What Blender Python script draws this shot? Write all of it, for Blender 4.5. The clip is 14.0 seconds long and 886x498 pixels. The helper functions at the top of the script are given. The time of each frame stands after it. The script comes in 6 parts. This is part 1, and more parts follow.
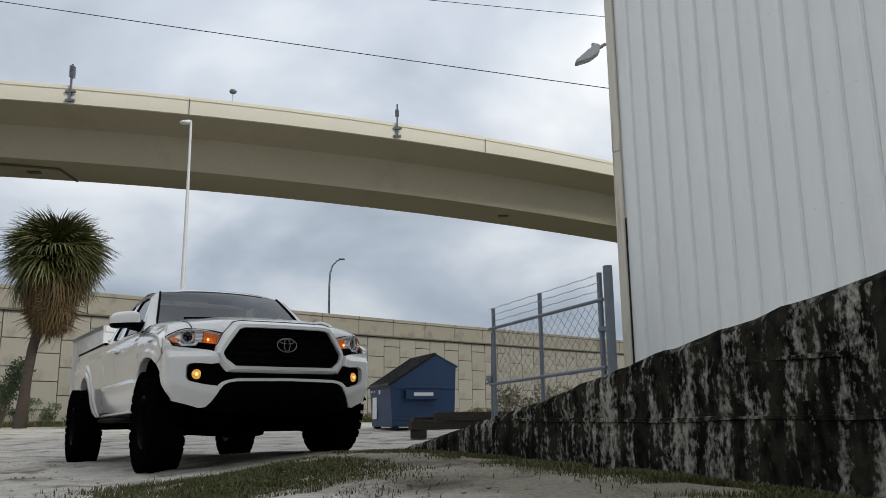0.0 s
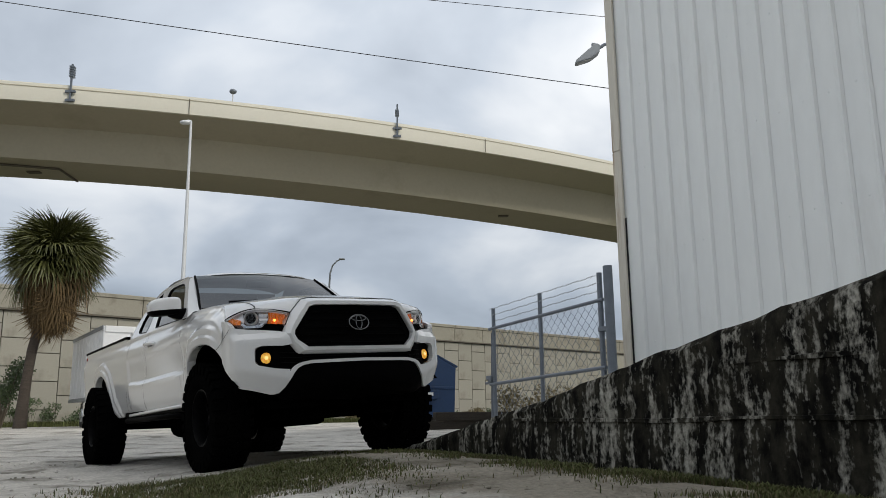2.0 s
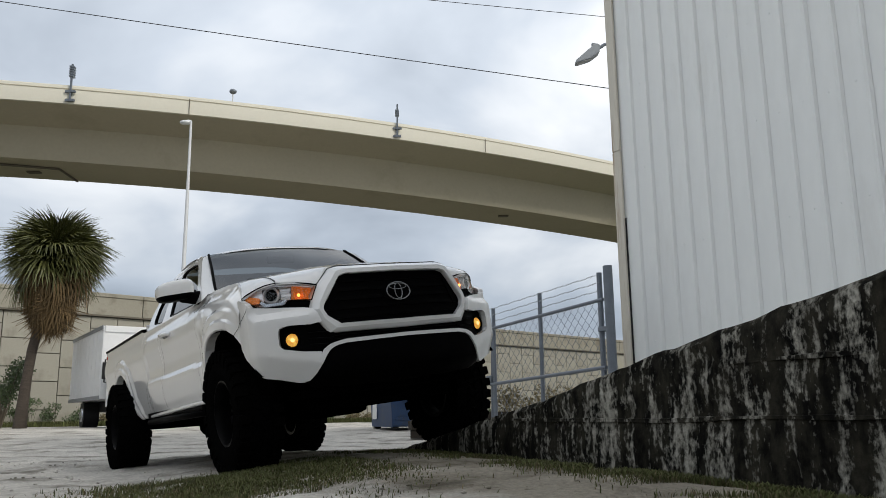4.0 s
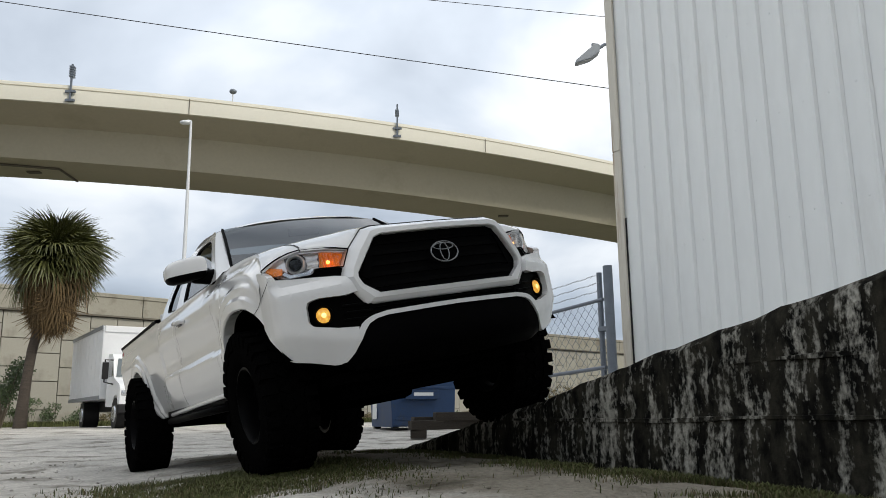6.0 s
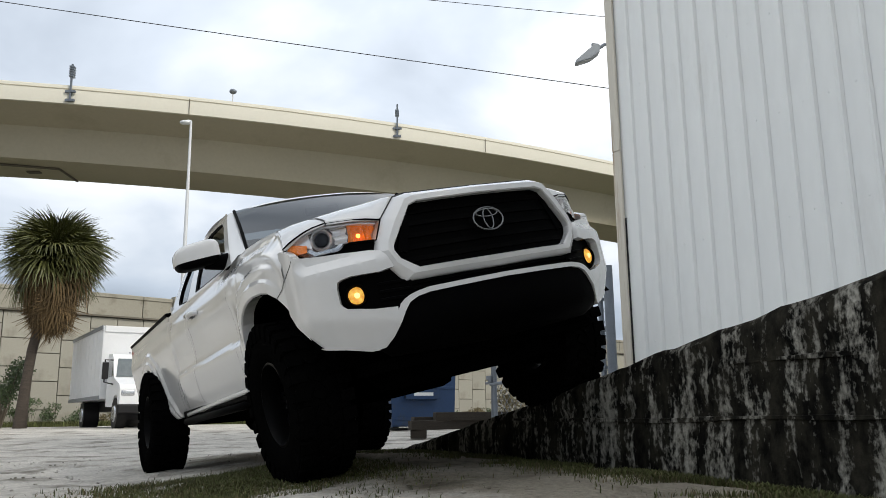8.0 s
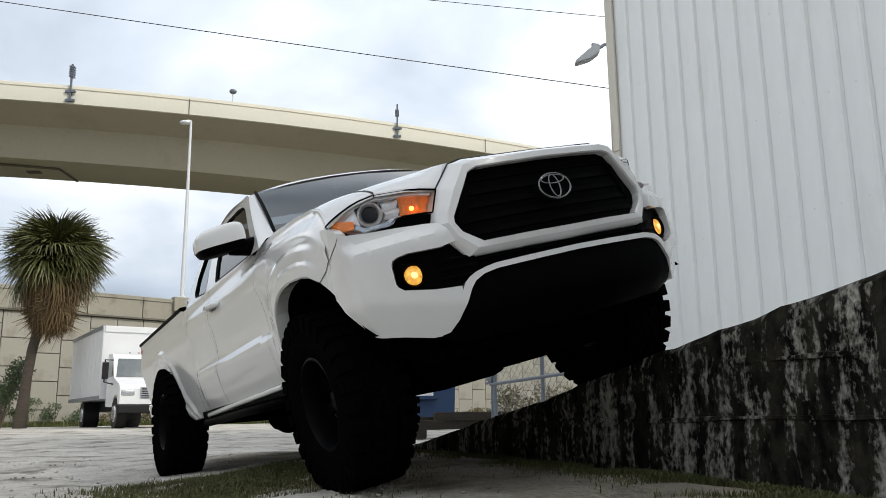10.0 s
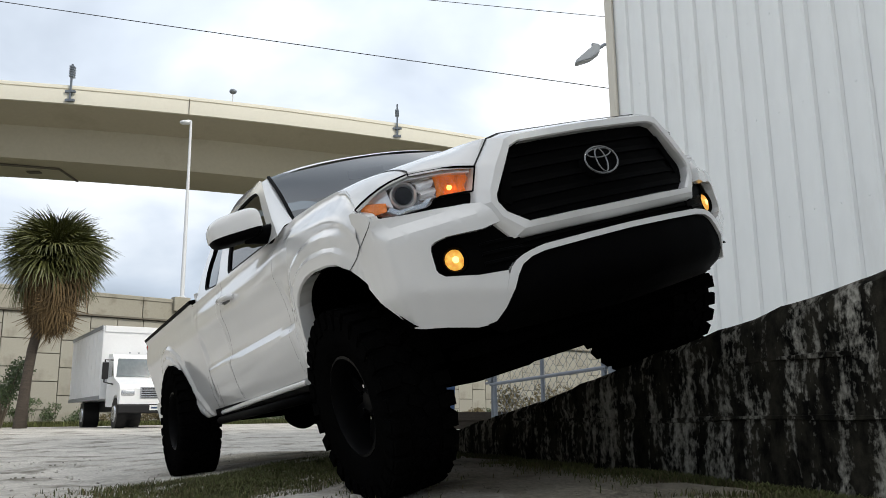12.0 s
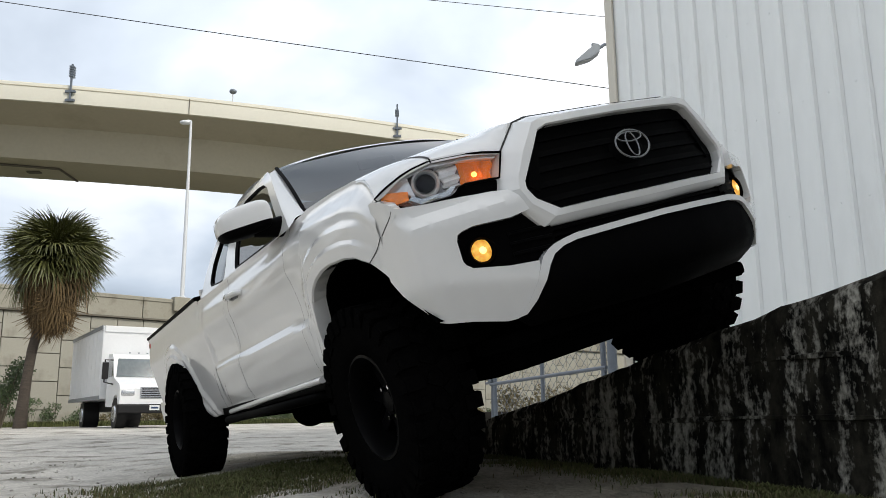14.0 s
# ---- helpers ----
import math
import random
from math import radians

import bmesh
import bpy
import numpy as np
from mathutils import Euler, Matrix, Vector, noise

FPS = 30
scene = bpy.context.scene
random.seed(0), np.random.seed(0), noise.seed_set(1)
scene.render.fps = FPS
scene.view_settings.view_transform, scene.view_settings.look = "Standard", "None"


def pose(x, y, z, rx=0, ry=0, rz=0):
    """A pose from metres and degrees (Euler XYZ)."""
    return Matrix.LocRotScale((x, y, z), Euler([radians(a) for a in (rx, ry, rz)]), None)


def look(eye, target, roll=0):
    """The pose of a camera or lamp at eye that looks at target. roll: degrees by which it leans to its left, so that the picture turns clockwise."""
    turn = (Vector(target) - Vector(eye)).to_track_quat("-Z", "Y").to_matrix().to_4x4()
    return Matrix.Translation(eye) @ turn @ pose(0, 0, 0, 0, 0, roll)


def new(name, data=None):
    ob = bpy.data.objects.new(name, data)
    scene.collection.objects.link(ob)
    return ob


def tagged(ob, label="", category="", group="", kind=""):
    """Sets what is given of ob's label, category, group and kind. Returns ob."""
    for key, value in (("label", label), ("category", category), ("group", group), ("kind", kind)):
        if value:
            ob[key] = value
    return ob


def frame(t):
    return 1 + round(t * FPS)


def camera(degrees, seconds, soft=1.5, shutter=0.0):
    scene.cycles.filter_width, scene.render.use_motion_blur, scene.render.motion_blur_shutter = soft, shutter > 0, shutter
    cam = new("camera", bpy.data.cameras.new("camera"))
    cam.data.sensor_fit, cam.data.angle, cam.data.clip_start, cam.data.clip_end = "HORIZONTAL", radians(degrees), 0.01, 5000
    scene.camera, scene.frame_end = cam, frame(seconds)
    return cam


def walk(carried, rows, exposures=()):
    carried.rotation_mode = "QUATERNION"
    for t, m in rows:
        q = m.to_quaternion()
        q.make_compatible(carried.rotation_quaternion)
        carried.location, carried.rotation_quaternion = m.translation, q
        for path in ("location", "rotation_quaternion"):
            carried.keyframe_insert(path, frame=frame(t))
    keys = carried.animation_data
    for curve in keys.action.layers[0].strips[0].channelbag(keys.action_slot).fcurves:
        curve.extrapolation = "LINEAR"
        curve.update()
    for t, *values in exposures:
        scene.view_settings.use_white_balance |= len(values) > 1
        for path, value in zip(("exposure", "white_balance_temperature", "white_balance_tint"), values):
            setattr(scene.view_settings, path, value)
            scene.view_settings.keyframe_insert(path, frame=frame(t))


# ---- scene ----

cam = camera(57.0, 14.0, 0.85)
STAND = pose(0, 0, 0.444, 90 + 11.66, 0, 0) @ pose(0, 0, 0, 0, 0, -0.69)
walk(cam, [(0.0, STAND), (14.0, STAND)], exposures=[(0.0, -0.04), (3.0, 0.02), (5.5, 0.24), (8.0, 0.36), (10.5, 0.42), (14.0, 0.46)])

# ---------------------------------------------------------------- light
SUN_AZ, SUN_EL = 122.0, 42.0     # compass turn of the light from +y, clockwise, and its height


def make_world():
    w = bpy.data.worlds.new("overcast")
    scene.world = w
    w.use_nodes = True
    nt = w.node_tree
    nt.nodes.clear()
    out = nt.nodes.new("ShaderNodeOutputWorld")
    bg = nt.nodes.new("ShaderNodeBackground")
    sky = nt.nodes.new("ShaderNodeTexSky")
    sky.sky_type = "NISHITA"
    sky.sun_disc = False
    sky.sun_elevation, sky.sun_rotation = radians(SUN_EL), radians(SUN_AZ)
    sky.air_density, sky.dust_density = 1.0, 2.5
    geo = nt.nodes.new("ShaderNodeTexCoord")
    sep = nt.nodes.new("ShaderNodeSeparateXYZ")
    nt.links.new(geo.outputs["Generated"], sep.inputs[0])
    zc = nt.nodes.new("ShaderNodeMath")
    zc.operation = "MAXIMUM"
    zc.inputs[1].default_value = 0.0
    nt.links.new(sep.outputs["Z"], zc.inputs[0])
    za = nt.nodes.new("ShaderNodeMath")
    za.operation = "ADD"
    za.inputs[1].default_value = 0.34
    nt.links.new(zc.outputs[0], za.inputs[0])
    div = nt.nodes.new("ShaderNodeVectorMath")
    div.operation = "DIVIDE"
    cz = nt.nodes.new("ShaderNodeCombineXYZ")
    for i in range(3):
        nt.links.new(za.outputs[0], cz.inputs[i])
    nt.links.new(geo.outputs["Generated"], div.inputs[0])
    nt.links.new(cz.outputs[0], div.inputs[1])
    mp = nt.nodes.new("ShaderNodeMapping")
    mp.inputs["Location"].default_value = (0.35, 0.9, 0.0)
    mp.inputs["Scale"].default_value = (1.0, 1.0, 0.4)
    nt.links.new(div.outputs[0], mp.inputs["Vector"])
    big = nt.nodes.new("ShaderNodeTexNoise")
    big.inputs["Scale"].default_value = 1.55
    big.inputs["Detail"].default_value = 6.0
    big.inputs["Roughness"].default_value = 0.46
    big.inputs["Distortion"].default_value = 0.25
    nt.links.new(mp.outputs[0], big.inputs["Vector"])
    ramp = nt.nodes.new("ShaderNodeValToRGB")
    e = ramp.color_ramp.elements
    e[0].position, e[0].color = 0.33, (0.40, 0.45, 0.52, 1)
    e[1].position, e[1].color = 0.60, (1.0, 1.02, 1.04, 1)
    mid = ramp.color_ramp.elements.new(0.47)
    mid.color = (0.64, 0.70, 0.78, 1)
    nt.links.new(big.outputs["Fac"], ramp.inputs["Fac"])
    # the cloud deck is heavier towards the horizon
    hr = nt.nodes.new("ShaderNodeValToRGB")
    h = hr.color_ramp.elements
    h[0].position, h[0].color = 0.0, (0.52, 0.56, 0.61, 1)
    h[1].position, h[1].color = 0.45, (1.12, 1.12, 1.12, 1)
    nt.links.new(zc.outputs[0], hr.inputs["Fac"])
    mul = nt.nodes.new("ShaderNodeMix")
    mul.data_type, mul.blend_type = "RGBA", "MULTIPLY"
    mul.inputs["Factor"].default_value = 1.0
    nt.links.new(ramp.outputs["Color"], mul.inputs["A"])
    nt.links.new(hr.outputs["Color"], mul.inputs["B"])
    sc = nt.nodes.new("ShaderNodeMix")
    sc.data_type, sc.blend_type = "RGBA", "MULTIPLY"
    sc.inputs["Factor"].default_value = 1.0
    sc.inputs["B"].default_value = (0.09, 0.09, 0.09, 1)
    nt.links.new(sky.outputs[0], sc.inputs["A"])
    mx = nt.nodes.new("ShaderNodeMix")
    mx.data_type = "RGBA"
    mx.inputs["Factor"].default_value = 0.90
    nt.links.new(sc.outputs["Result"], mx.inputs["A"])
    nt.links.new(mul.outputs["Result"], mx.inputs["B"])
    # the cloud thickens smoothly from one side of the sky to the other
    gr = nt.nodes.new("ShaderNodeMapRange")
    gr.inputs["From Min"].default_value, gr.inputs["From Max"].default_value = -0.9, 0.60
    gr.inputs["To Min"].default_value, gr.inputs["To Max"].default_value = 0.50, 0.98
    slant = nt.nodes.new("ShaderNodeVectorMath")
    slant.operation = "DOT_PRODUCT"
    slant.inputs[1].default_value = (-0.5, 0.8, 0.0)
    nt.links.new(geo.outputs["Generated"], slant.inputs[0])
    nt.links.new(slant.outputs["Value"], gr.inputs["Value"])
    gm = nt.nodes.new("ShaderNodeVectorMath")
    gm.operation = "SCALE"
    nt.links.new(mx.outputs["Result"], gm.inputs[0])
    nt.links.new(gr.outputs[0], gm.inputs["Scale"])
    nt.links.new(gm.outputs[0], bg.inputs["Color"])
    bg.inputs["Strength"].default_value = 1.04
    nt.links.new(bg.outputs[0], out.inputs[0])


make_world()
sun_data = bpy.data.lights.new("sun", "SUN")
sun_data.energy, sun_data.angle, sun_data.color = 1.7, radians(13), (1.0, 0.95, 0.86)
sun = new("sun", sun_data)
a, e = radians(SUN_AZ), radians(SUN_EL)
SUN_DIR = Vector((math.sin(a) * math.cos(e), math.cos(a) * math.cos(e), math.sin(e)))
sun.matrix_world = look(SUN_DIR * 60, (0, 0, 0))

# ---------------------------------------------------------------- materials
def material(name, color, rough=0.6, metal=0.0, var=0.15, scale=6.0, fine=60.0, bump=0.15, coat=0.0, dirt=None,
             dirt_amount=0.5, dirt_scale=2.0, stretch=(1, 1, 1), emit=None, power=0.0, space="Object", bump_dist=0.01, island=0.0, rnd=0.0, spec=0.5):
    """Two scales of variation in colour, a fine bump and, where given, stains of a second colour."""
    m = bpy.data.materials.new(name)
    m.use_nodes = True
    nt = m.node_tree
    b = nt.nodes["Principled BSDF"]
    b.inputs["Roughness"].default_value = rough
    b.inputs["Metallic"].default_value = metal
    b.inputs["Coat Weight"].default_value = coat
    b.inputs["Coat Roughness"].default_value = 0.06
    b.inputs["Specular IOR Level"].default_value = spec
    co = nt.nodes.new("ShaderNodeTexCoord")
    mp = nt.nodes.new("ShaderNodeMapping")
    mp.inputs["Scale"].default_value = stretch
    nt.links.new(co.outputs[space], mp.inputs["Vector"])
    n1 = nt.nodes.new("ShaderNodeTexNoise")
    n1.inputs["Scale"].default_value, n1.inputs["Detail"].default_value = scale, 5.0
    n2 = nt.nodes.new("ShaderNodeTexNoise")
    n2.inputs["Scale"].default_value, n2.inputs["Detail"].default_value = fine, 4.0
    for n in (n1, n2):
        nt.links.new(mp.outputs[0], n.inputs["Vector"])
    add = nt.nodes.new("ShaderNodeMath")
    add.operation = "ADD"
    nt.links.new(n1.outputs["Fac"], add.inputs[0])
    nt.links.new(n2.outputs["Fac"], add.inputs[1])
    mr = nt.nodes.new("ShaderNodeMapRange")
    mr.inputs["From Min"].default_value, mr.inputs["From Max"].default_value = 0.6, 1.4
    mr.inputs["To Min"].default_value, mr.inputs["To Max"].default_value = 1 - var, 1 + var
    nt.links.new(add.outputs[0], mr.inputs["Value"])
    last = mr.outputs[0]
    if island or rnd:
        src = nt.nodes.new("ShaderNodeNewGeometry").outputs["Random Per Island"] if island else nt.nodes.new("ShaderNodeObjectInfo").outputs["Random"]
        amount = island or rnd
        ir = nt.nodes.new("ShaderNodeMapRange")
        ir.inputs["To Min"].default_value, ir.inputs["To Max"].default_value = 1 - amount, 1 + amount
        nt.links.new(src, ir.inputs["Value"])
        mm = nt.nodes.new("ShaderNodeMath")
        mm.operation = "MULTIPLY"
        nt.links.new(last, mm.inputs[0])
        nt.links.new(ir.outputs[0], mm.inputs[1])
        last = mm.outputs[0]
    hs = nt.nodes.new("ShaderNodeHueSaturation")
    hs.inputs["Color"].default_value = (*color, 1)
    nt.links.new(last, hs.inputs["Value"])
    col = hs.outputs[0]
    if dirt:
        n3 = nt.nodes.new("ShaderNodeTexNoise")
        n3.inputs["Scale"].default_value, n3.inputs["Detail"].default_value = dirt_scale, 9.0
        n3.inputs["Roughness"].default_value = 0.65
        nt.links.new(mp.outputs[0], n3.inputs["Vector"])
        r = nt.nodes.new("ShaderNodeMapRange")
        r.inputs["From Min"].default_value, r.inputs["From Max"].default_value = 0.62 - 0.3 * dirt_amount, 0.78 - 0.3 * dirt_amount
        nt.links.new(n3.outputs["Fac"], r.inputs["Value"])
        mx = nt.nodes.new("ShaderNodeMix")
        mx.data_type = "RGBA"
        nt.links.new(r.outputs[0], mx.inputs["Factor"])
        nt.links.new(col, mx.inputs["A"])
        mx.inputs["B"].default_value = (*dirt, 1)
        col = mx.outputs["Result"]
    nt.links.new(col, b.inputs["Base Color"])
    if bump:
        bp = nt.nodes.new("ShaderNodeBump")
        bp.inputs["Strength"].default_value, bp.inputs["Distance"].default_value = bump, bump_dist
        nt.links.new(add.outputs[0], bp.inputs["Height"])
        nt.links.new(bp.outputs[0], b.inputs["Normal"])
    if emit:
        b.inputs["Emission Color"].default_value, b.inputs["Emission Strength"].default_value = (*emit, 1), power
    return m


def glass_material(name, color=(0.9, 0.95, 0.95), rough=0.02, ior=1.45):
    m = bpy.data.materials.new(name)
    m.use_nodes = True
    b = m.node_tree.nodes["Principled BSDF"]
    b.inputs["Base Color"].default_value = (*color, 1)
    b.inputs["Roughness"].default_value, b.inputs["IOR"].default_value = rough, ior
    b.inputs["Transmission Weight"].default_value = 1.0
    return m


def thin_glass(name, tint, ior):
    """A tinted pane: what lies behind shows through, and its gloss grows at flat angles."""
    m = bpy.data.materials.new(name)
    m.use_nodes = True
    nt = m.node_tree
    nt.nodes.remove(nt.nodes["Principled BSDF"])
    clear = nt.nodes.new("ShaderNodeBsdfTransparent")
    clear.inputs["Color"].default_value = (*tint, 1)
    gloss = nt.nodes.new("ShaderNodeBsdfGlossy")
    gloss.inputs["Roughness"].default_value = 0.0
    fr = nt.nodes.new("ShaderNodeFresnel")
    fr.inputs["IOR"].default_value = ior
    mix = nt.nodes.new("ShaderNodeMixShader")
    nt.links.new(fr.outputs[0], mix.inputs[0])
    nt.links.new(clear.outputs[0], mix.inputs[1])
    nt.links.new(gloss.outputs[0], mix.inputs[2])
    nt.links.new(mix.outputs[0], nt.nodes["Material Output"].inputs["Surface"])
    return m


def face_outwards(ob, way):
    """Turns a pane so that its faces look along way."""
    total = Vector((0, 0, 0))
    for p in ob.data.polygons:
        total += p.normal * p.area
    if total.dot(Vector(way)) < 0:
        ob.data.flip_normals()
    return ob


def ground_material():
    """Pale sandy dirt with darker tyre-worn patches and ruts."""
    m = material("sandy_ground", (0.55, 0.525, 0.48), 0.95, spec=0.15, var=0.34, scale=1.1, fine=38, bump=1.0, bump_dist=0.035, dirt=(0.19, 0.175, 0.145),
                 dirt_amount=0.38, dirt_scale=1.3)
    # brown soil, trodden and weedy, in an uneven belt along the ramp wall
    nt = m.node_tree
    b = nt.nodes["Principled BSDF"]
    base = b.inputs["Base Color"].links[0].from_socket
    co = nt.nodes.new("ShaderNodeTexCoord")
    dot = nt.nodes.new("ShaderNodeVectorMath")
    dot.operation = "DOT_PRODUCT"
    dot.inputs[1].default_value = (0.888, 0.46, 0.0)
    nt.links.new(co.outputs["Object"], dot.inputs[0])
    nz = nt.nodes.new("ShaderNodeTexNoise")
    nz.inputs["Scale"].default_value, nz.inputs["Detail"].default_value = 1.6, 8.0
    nt.links.new(co.outputs["Object"], nz.inputs["Vector"])
    ma = nt.nodes.new("ShaderNodeMath")
    ma.operation = "MULTIPLY_ADD"
    nt.links.new(nz.outputs["Fac"], ma.inputs[0])
    ma.inputs[1].default_value = 2.6
    nt.links.new(dot.outputs["Value"], ma.inputs[2])
    belt = nt.nodes.new("ShaderNodeMapRange")
    belt.inputs["From Min"].default_value, belt.inputs["From Max"].default_value = 2.4, 3.2
    nt.links.new(ma.outputs[0], belt.inputs["Value"])
    far = nt.nodes.new("ShaderNodeMapRange")
    far.inputs["From Min"].default_value, far.inputs["From Max"].default_value = 9.5, 8.0
    sp = nt.nodes.new("ShaderNodeSeparateXYZ")
    nt.links.new(co.outputs["Object"], sp.inputs[0])
    nt.links.new(sp.outputs["Y"], far.inputs["Value"])
    both = nt.nodes.new("ShaderNodeMath")
    both.operation = "MULTIPLY"
    nt.links.new(belt.outputs[0], both.inputs[0])
    nt.links.new(far.outputs[0], both.inputs[1])
    mul = nt.nodes.new("ShaderNodeMix")
    mul.data_type, mul.blend_type = "RGBA", "MULTIPLY"
    nt.links.new(both.outputs[0], mul.inputs["Factor"])
    nt.links.new(base, mul.inputs["A"])
    mul.inputs["B"].default_value = (0.55, 0.52, 0.46, 1)
    nt.links.new(mul.outputs["Result"], b.inputs["Base Color"])
    return m


def stained_concrete():
    """Bare pale concrete under black mould that runs down in streaks."""
    m = material("stained_concrete", (0.33, 0.32, 0.28), 0.95, spec=0.06, var=0.45, scale=5, fine=45, bump=0.5, bump_dist=0.012)
    nt = m.node_tree
    b = nt.nodes["Principled BSDF"]
    base = b.inputs["Base Color"].links[0].from_socket
    co = nt.nodes.new("ShaderNodeTexCoord")

    def noise_of(scale, stretch, detail=8.0, rough=0.62):
        mp = nt.nodes.new("ShaderNodeMapping")
        mp.inputs["Scale"].default_value = stretch
        nt.links.new(co.outputs["Object"], mp.inputs["Vector"])
        n = nt.nodes.new("ShaderNodeTexNoise")
        n.inputs["Scale"].default_value, n.inputs["Detail"].default_value, n.inputs["Roughness"].default_value = scale, detail, rough
        nt.links.new(mp.outputs[0], n.inputs["Vector"])
        return n.outputs["Fac"]

    streak = noise_of(12.0, (1, 1, 0.14))
    patch = noise_of(3.0, (1, 1, 0.75))
    grit = noise_of(40.0, (1, 1, 0.6))
    s1 = nt.nodes.new("ShaderNodeMath")
    s1.operation = "MULTIPLY_ADD"
    nt.links.new(patch, s1.inputs[0])
    s1.inputs[1].default_value = 0.62
    nt.links.new(streak, s1.inputs[2])
    s2 = nt.nodes.new("ShaderNodeMath")
    s2.operation = "MULTIPLY_ADD"
    nt.links.new(grit, s2.inputs[0])
    s2.inputs[1].default_value = 0.75
    nt.links.new(s1.outputs[0], s2.inputs[2])
    r = nt.nodes.new("ShaderNodeMapRange")
    r.inputs["From Min"].default_value, r.inputs["From Max"].default_value = 1.38, 1.19
    nt.links.new(s2.outputs[0], r.inputs["Value"])
    mx = nt.nodes.new("ShaderNodeMix")
    mx.data_type = "RGBA"
    nt.links.new(r.outputs[0], mx.inputs["Factor"])
    nt.links.new(base, mx.inputs["A"])
    tone = nt.nodes.new("ShaderNodeValToRGB")
    t0 = tone.color_ramp.elements
    t0[0].position, t0[0].color = 0.40, (0.005, 0.005, 0.0045, 1)
    t0[1].position, t0[1].color = 0.68, (0.040, 0.037, 0.028, 1)
    nt.links.new(noise_of(13.0, (1, 1, 0.5)), tone.inputs["Fac"])
    nt.links.new(tone.outputs["Color"], mx.inputs["B"])
    nt.links.new(mx.outputs["Result"], b.inputs["Base Color"])
    return m


SAND = ground_material()
MOULD = stained_concrete()
METAL_SIDING = material("white_metal_siding", (0.88, 0.90, 0.89), 0.42, var=0.035, scale=0.7, fine=9, bump=0.05, dirt=(0.80, 0.81, 0.79), dirt_amount=0.22,
                        dirt_scale=1.2, stretch=(1, 1, 0.25))
TRIM_CREAM = material("rust_streaked_trim", (0.66, 0.62, 0.53), 0.5, var=0.06, scale=2, fine=25, bump=0.06, dirt=(0.36, 0.24, 0.13), dirt_amount=0.22, dirt_scale=3.0,
                      stretch=(3, 3, 0.25))
PANEL_CONC = material("precast_panel", (0.37, 0.355, 0.30), 0.9, var=0.07, scale=0.6, fine=12, bump=0.2, bump_dist=0.02, dirt=(0.27, 0.255, 0.205), dirt_amount=0.3,
                      dirt_scale=0.5, rnd=0.05)
PANEL_MANY = material("precast_panel_far", (0.37, 0.355, 0.30), 0.9, var=0.07, scale=0.6, fine=12, bump=0.2, bump_dist=0.02, dirt=(0.40, 0.36, 0.27),
                      dirt_amount=0.25, dirt_scale=0.5, island=0.05)
PARAPET_CONC = material("parapet_concrete", (0.35, 0.33, 0.27), 0.9, var=0.08, scale=0.5, fine=9, bump=0.2, bump_dist=0.02, dirt=(0.20, 0.18, 0.14), dirt_amount=0.34,
                        dirt_scale=0.6)
JOINT_DARK = material("wall_joint", (0.16, 0.145, 0.115), 0.95, var=0.1, scale=1, fine=10)
BRIDGE_BODY = material("bridge_concrete", (0.50, 0.455, 0.345), 0.85, var=0.05, scale=0.25, fine=4, bump=0.1, dirt=(0.42, 0.375, 0.275), dirt_amount=0.2, dirt_scale=0.2)
BRIDGE_RAIL = material("bridge_parapet_paint", (0.80, 0.77, 0.66), 0.8, var=0.03, scale=0.3, fine=6, bump=0.08)
GALV = material("galvanised_steel", (0.34, 0.36, 0.38), 0.5, 0.7, var=0.12, scale=8, fine=60, bump=0.08)
GALV_DARK = material("dull_fence_steel", (0.19, 0.215, 0.25), 0.55, 0.4, var=0.15, scale=8, fine=60, bump=0.08)
POLE_WHITE = material("pale_lamp_pole", (0.78, 0.80, 0.82), 0.45, 0.1, var=0.04, scale=2, fine=20, bump=0.03)
BLUE_STEEL = material("blue_dumpster_paint", (0.010, 0.040, 0.112), 0.5, var=0.16, scale=3, fine=30, bump=0.12, dirt=(0.03, 0.04, 0.06), dirt_amount=0.25, dirt_scale=3)
BLACK_PLASTIC = material("black_plastic", (0.012, 0.012, 0.013), 0.55, spec=0.3, var=0.15, scale=8, fine=90, bump=0.1)
PAPER_WHITE = material("white_label", (0.75, 0.76, 0.76), 0.6, var=0.03, scale=8, fine=40, bump=0.0)
TIMBER = material("old_dark_timber", (0.034, 0.027, 0.020), 0.9, var=0.35, scale=5, fine=50, bump=0.5, stretch=(1, 6, 6))
GRASS_MAT = material("short_grass", (0.085, 0.095, 0.034), 0.8, spec=0.2, var=0.35, scale=3, fine=20, bump=0.0, island=0.45)
# ground beyond the yard, darkened so less light bounces up to the flyover
FAR_DARK = material("far_dark_ground", (0.07, 0.075, 0.04), 0.95, var=0.3, scale=0.3, fine=5, bump=0.3)
GRASS_DRY = material("dry_grass", (0.15, 0.125, 0.07), 0.85, spec=0.2, var=0.3, scale=3, fine=20, bump=0.0, island=0.4)
LEAF = material("bush_leaf", (0.055, 0.085, 0.030), 0.6, var=0.3, scale=3, fine=20, bump=0.0, island=0.4)
PALM_LEAF = material("palm_frond", (0.088, 0.094, 0.026), 0.5, var=0.3, scale=1.2, fine=10, bump=0.0, island=0.35)
PALM_DRY = material("palm_dead_frond", (0.15, 0.098, 0.042), 0.8, var=0.3, scale=1.2, fine=10, bump=0.0, island=0.35)
BARK = material("palm_bark", (0.085, 0.068, 0.055), 0.95, var=0.3, scale=4, fine=30, bump=0.7, bump_dist=0.03, stretch=(1, 1, 4))
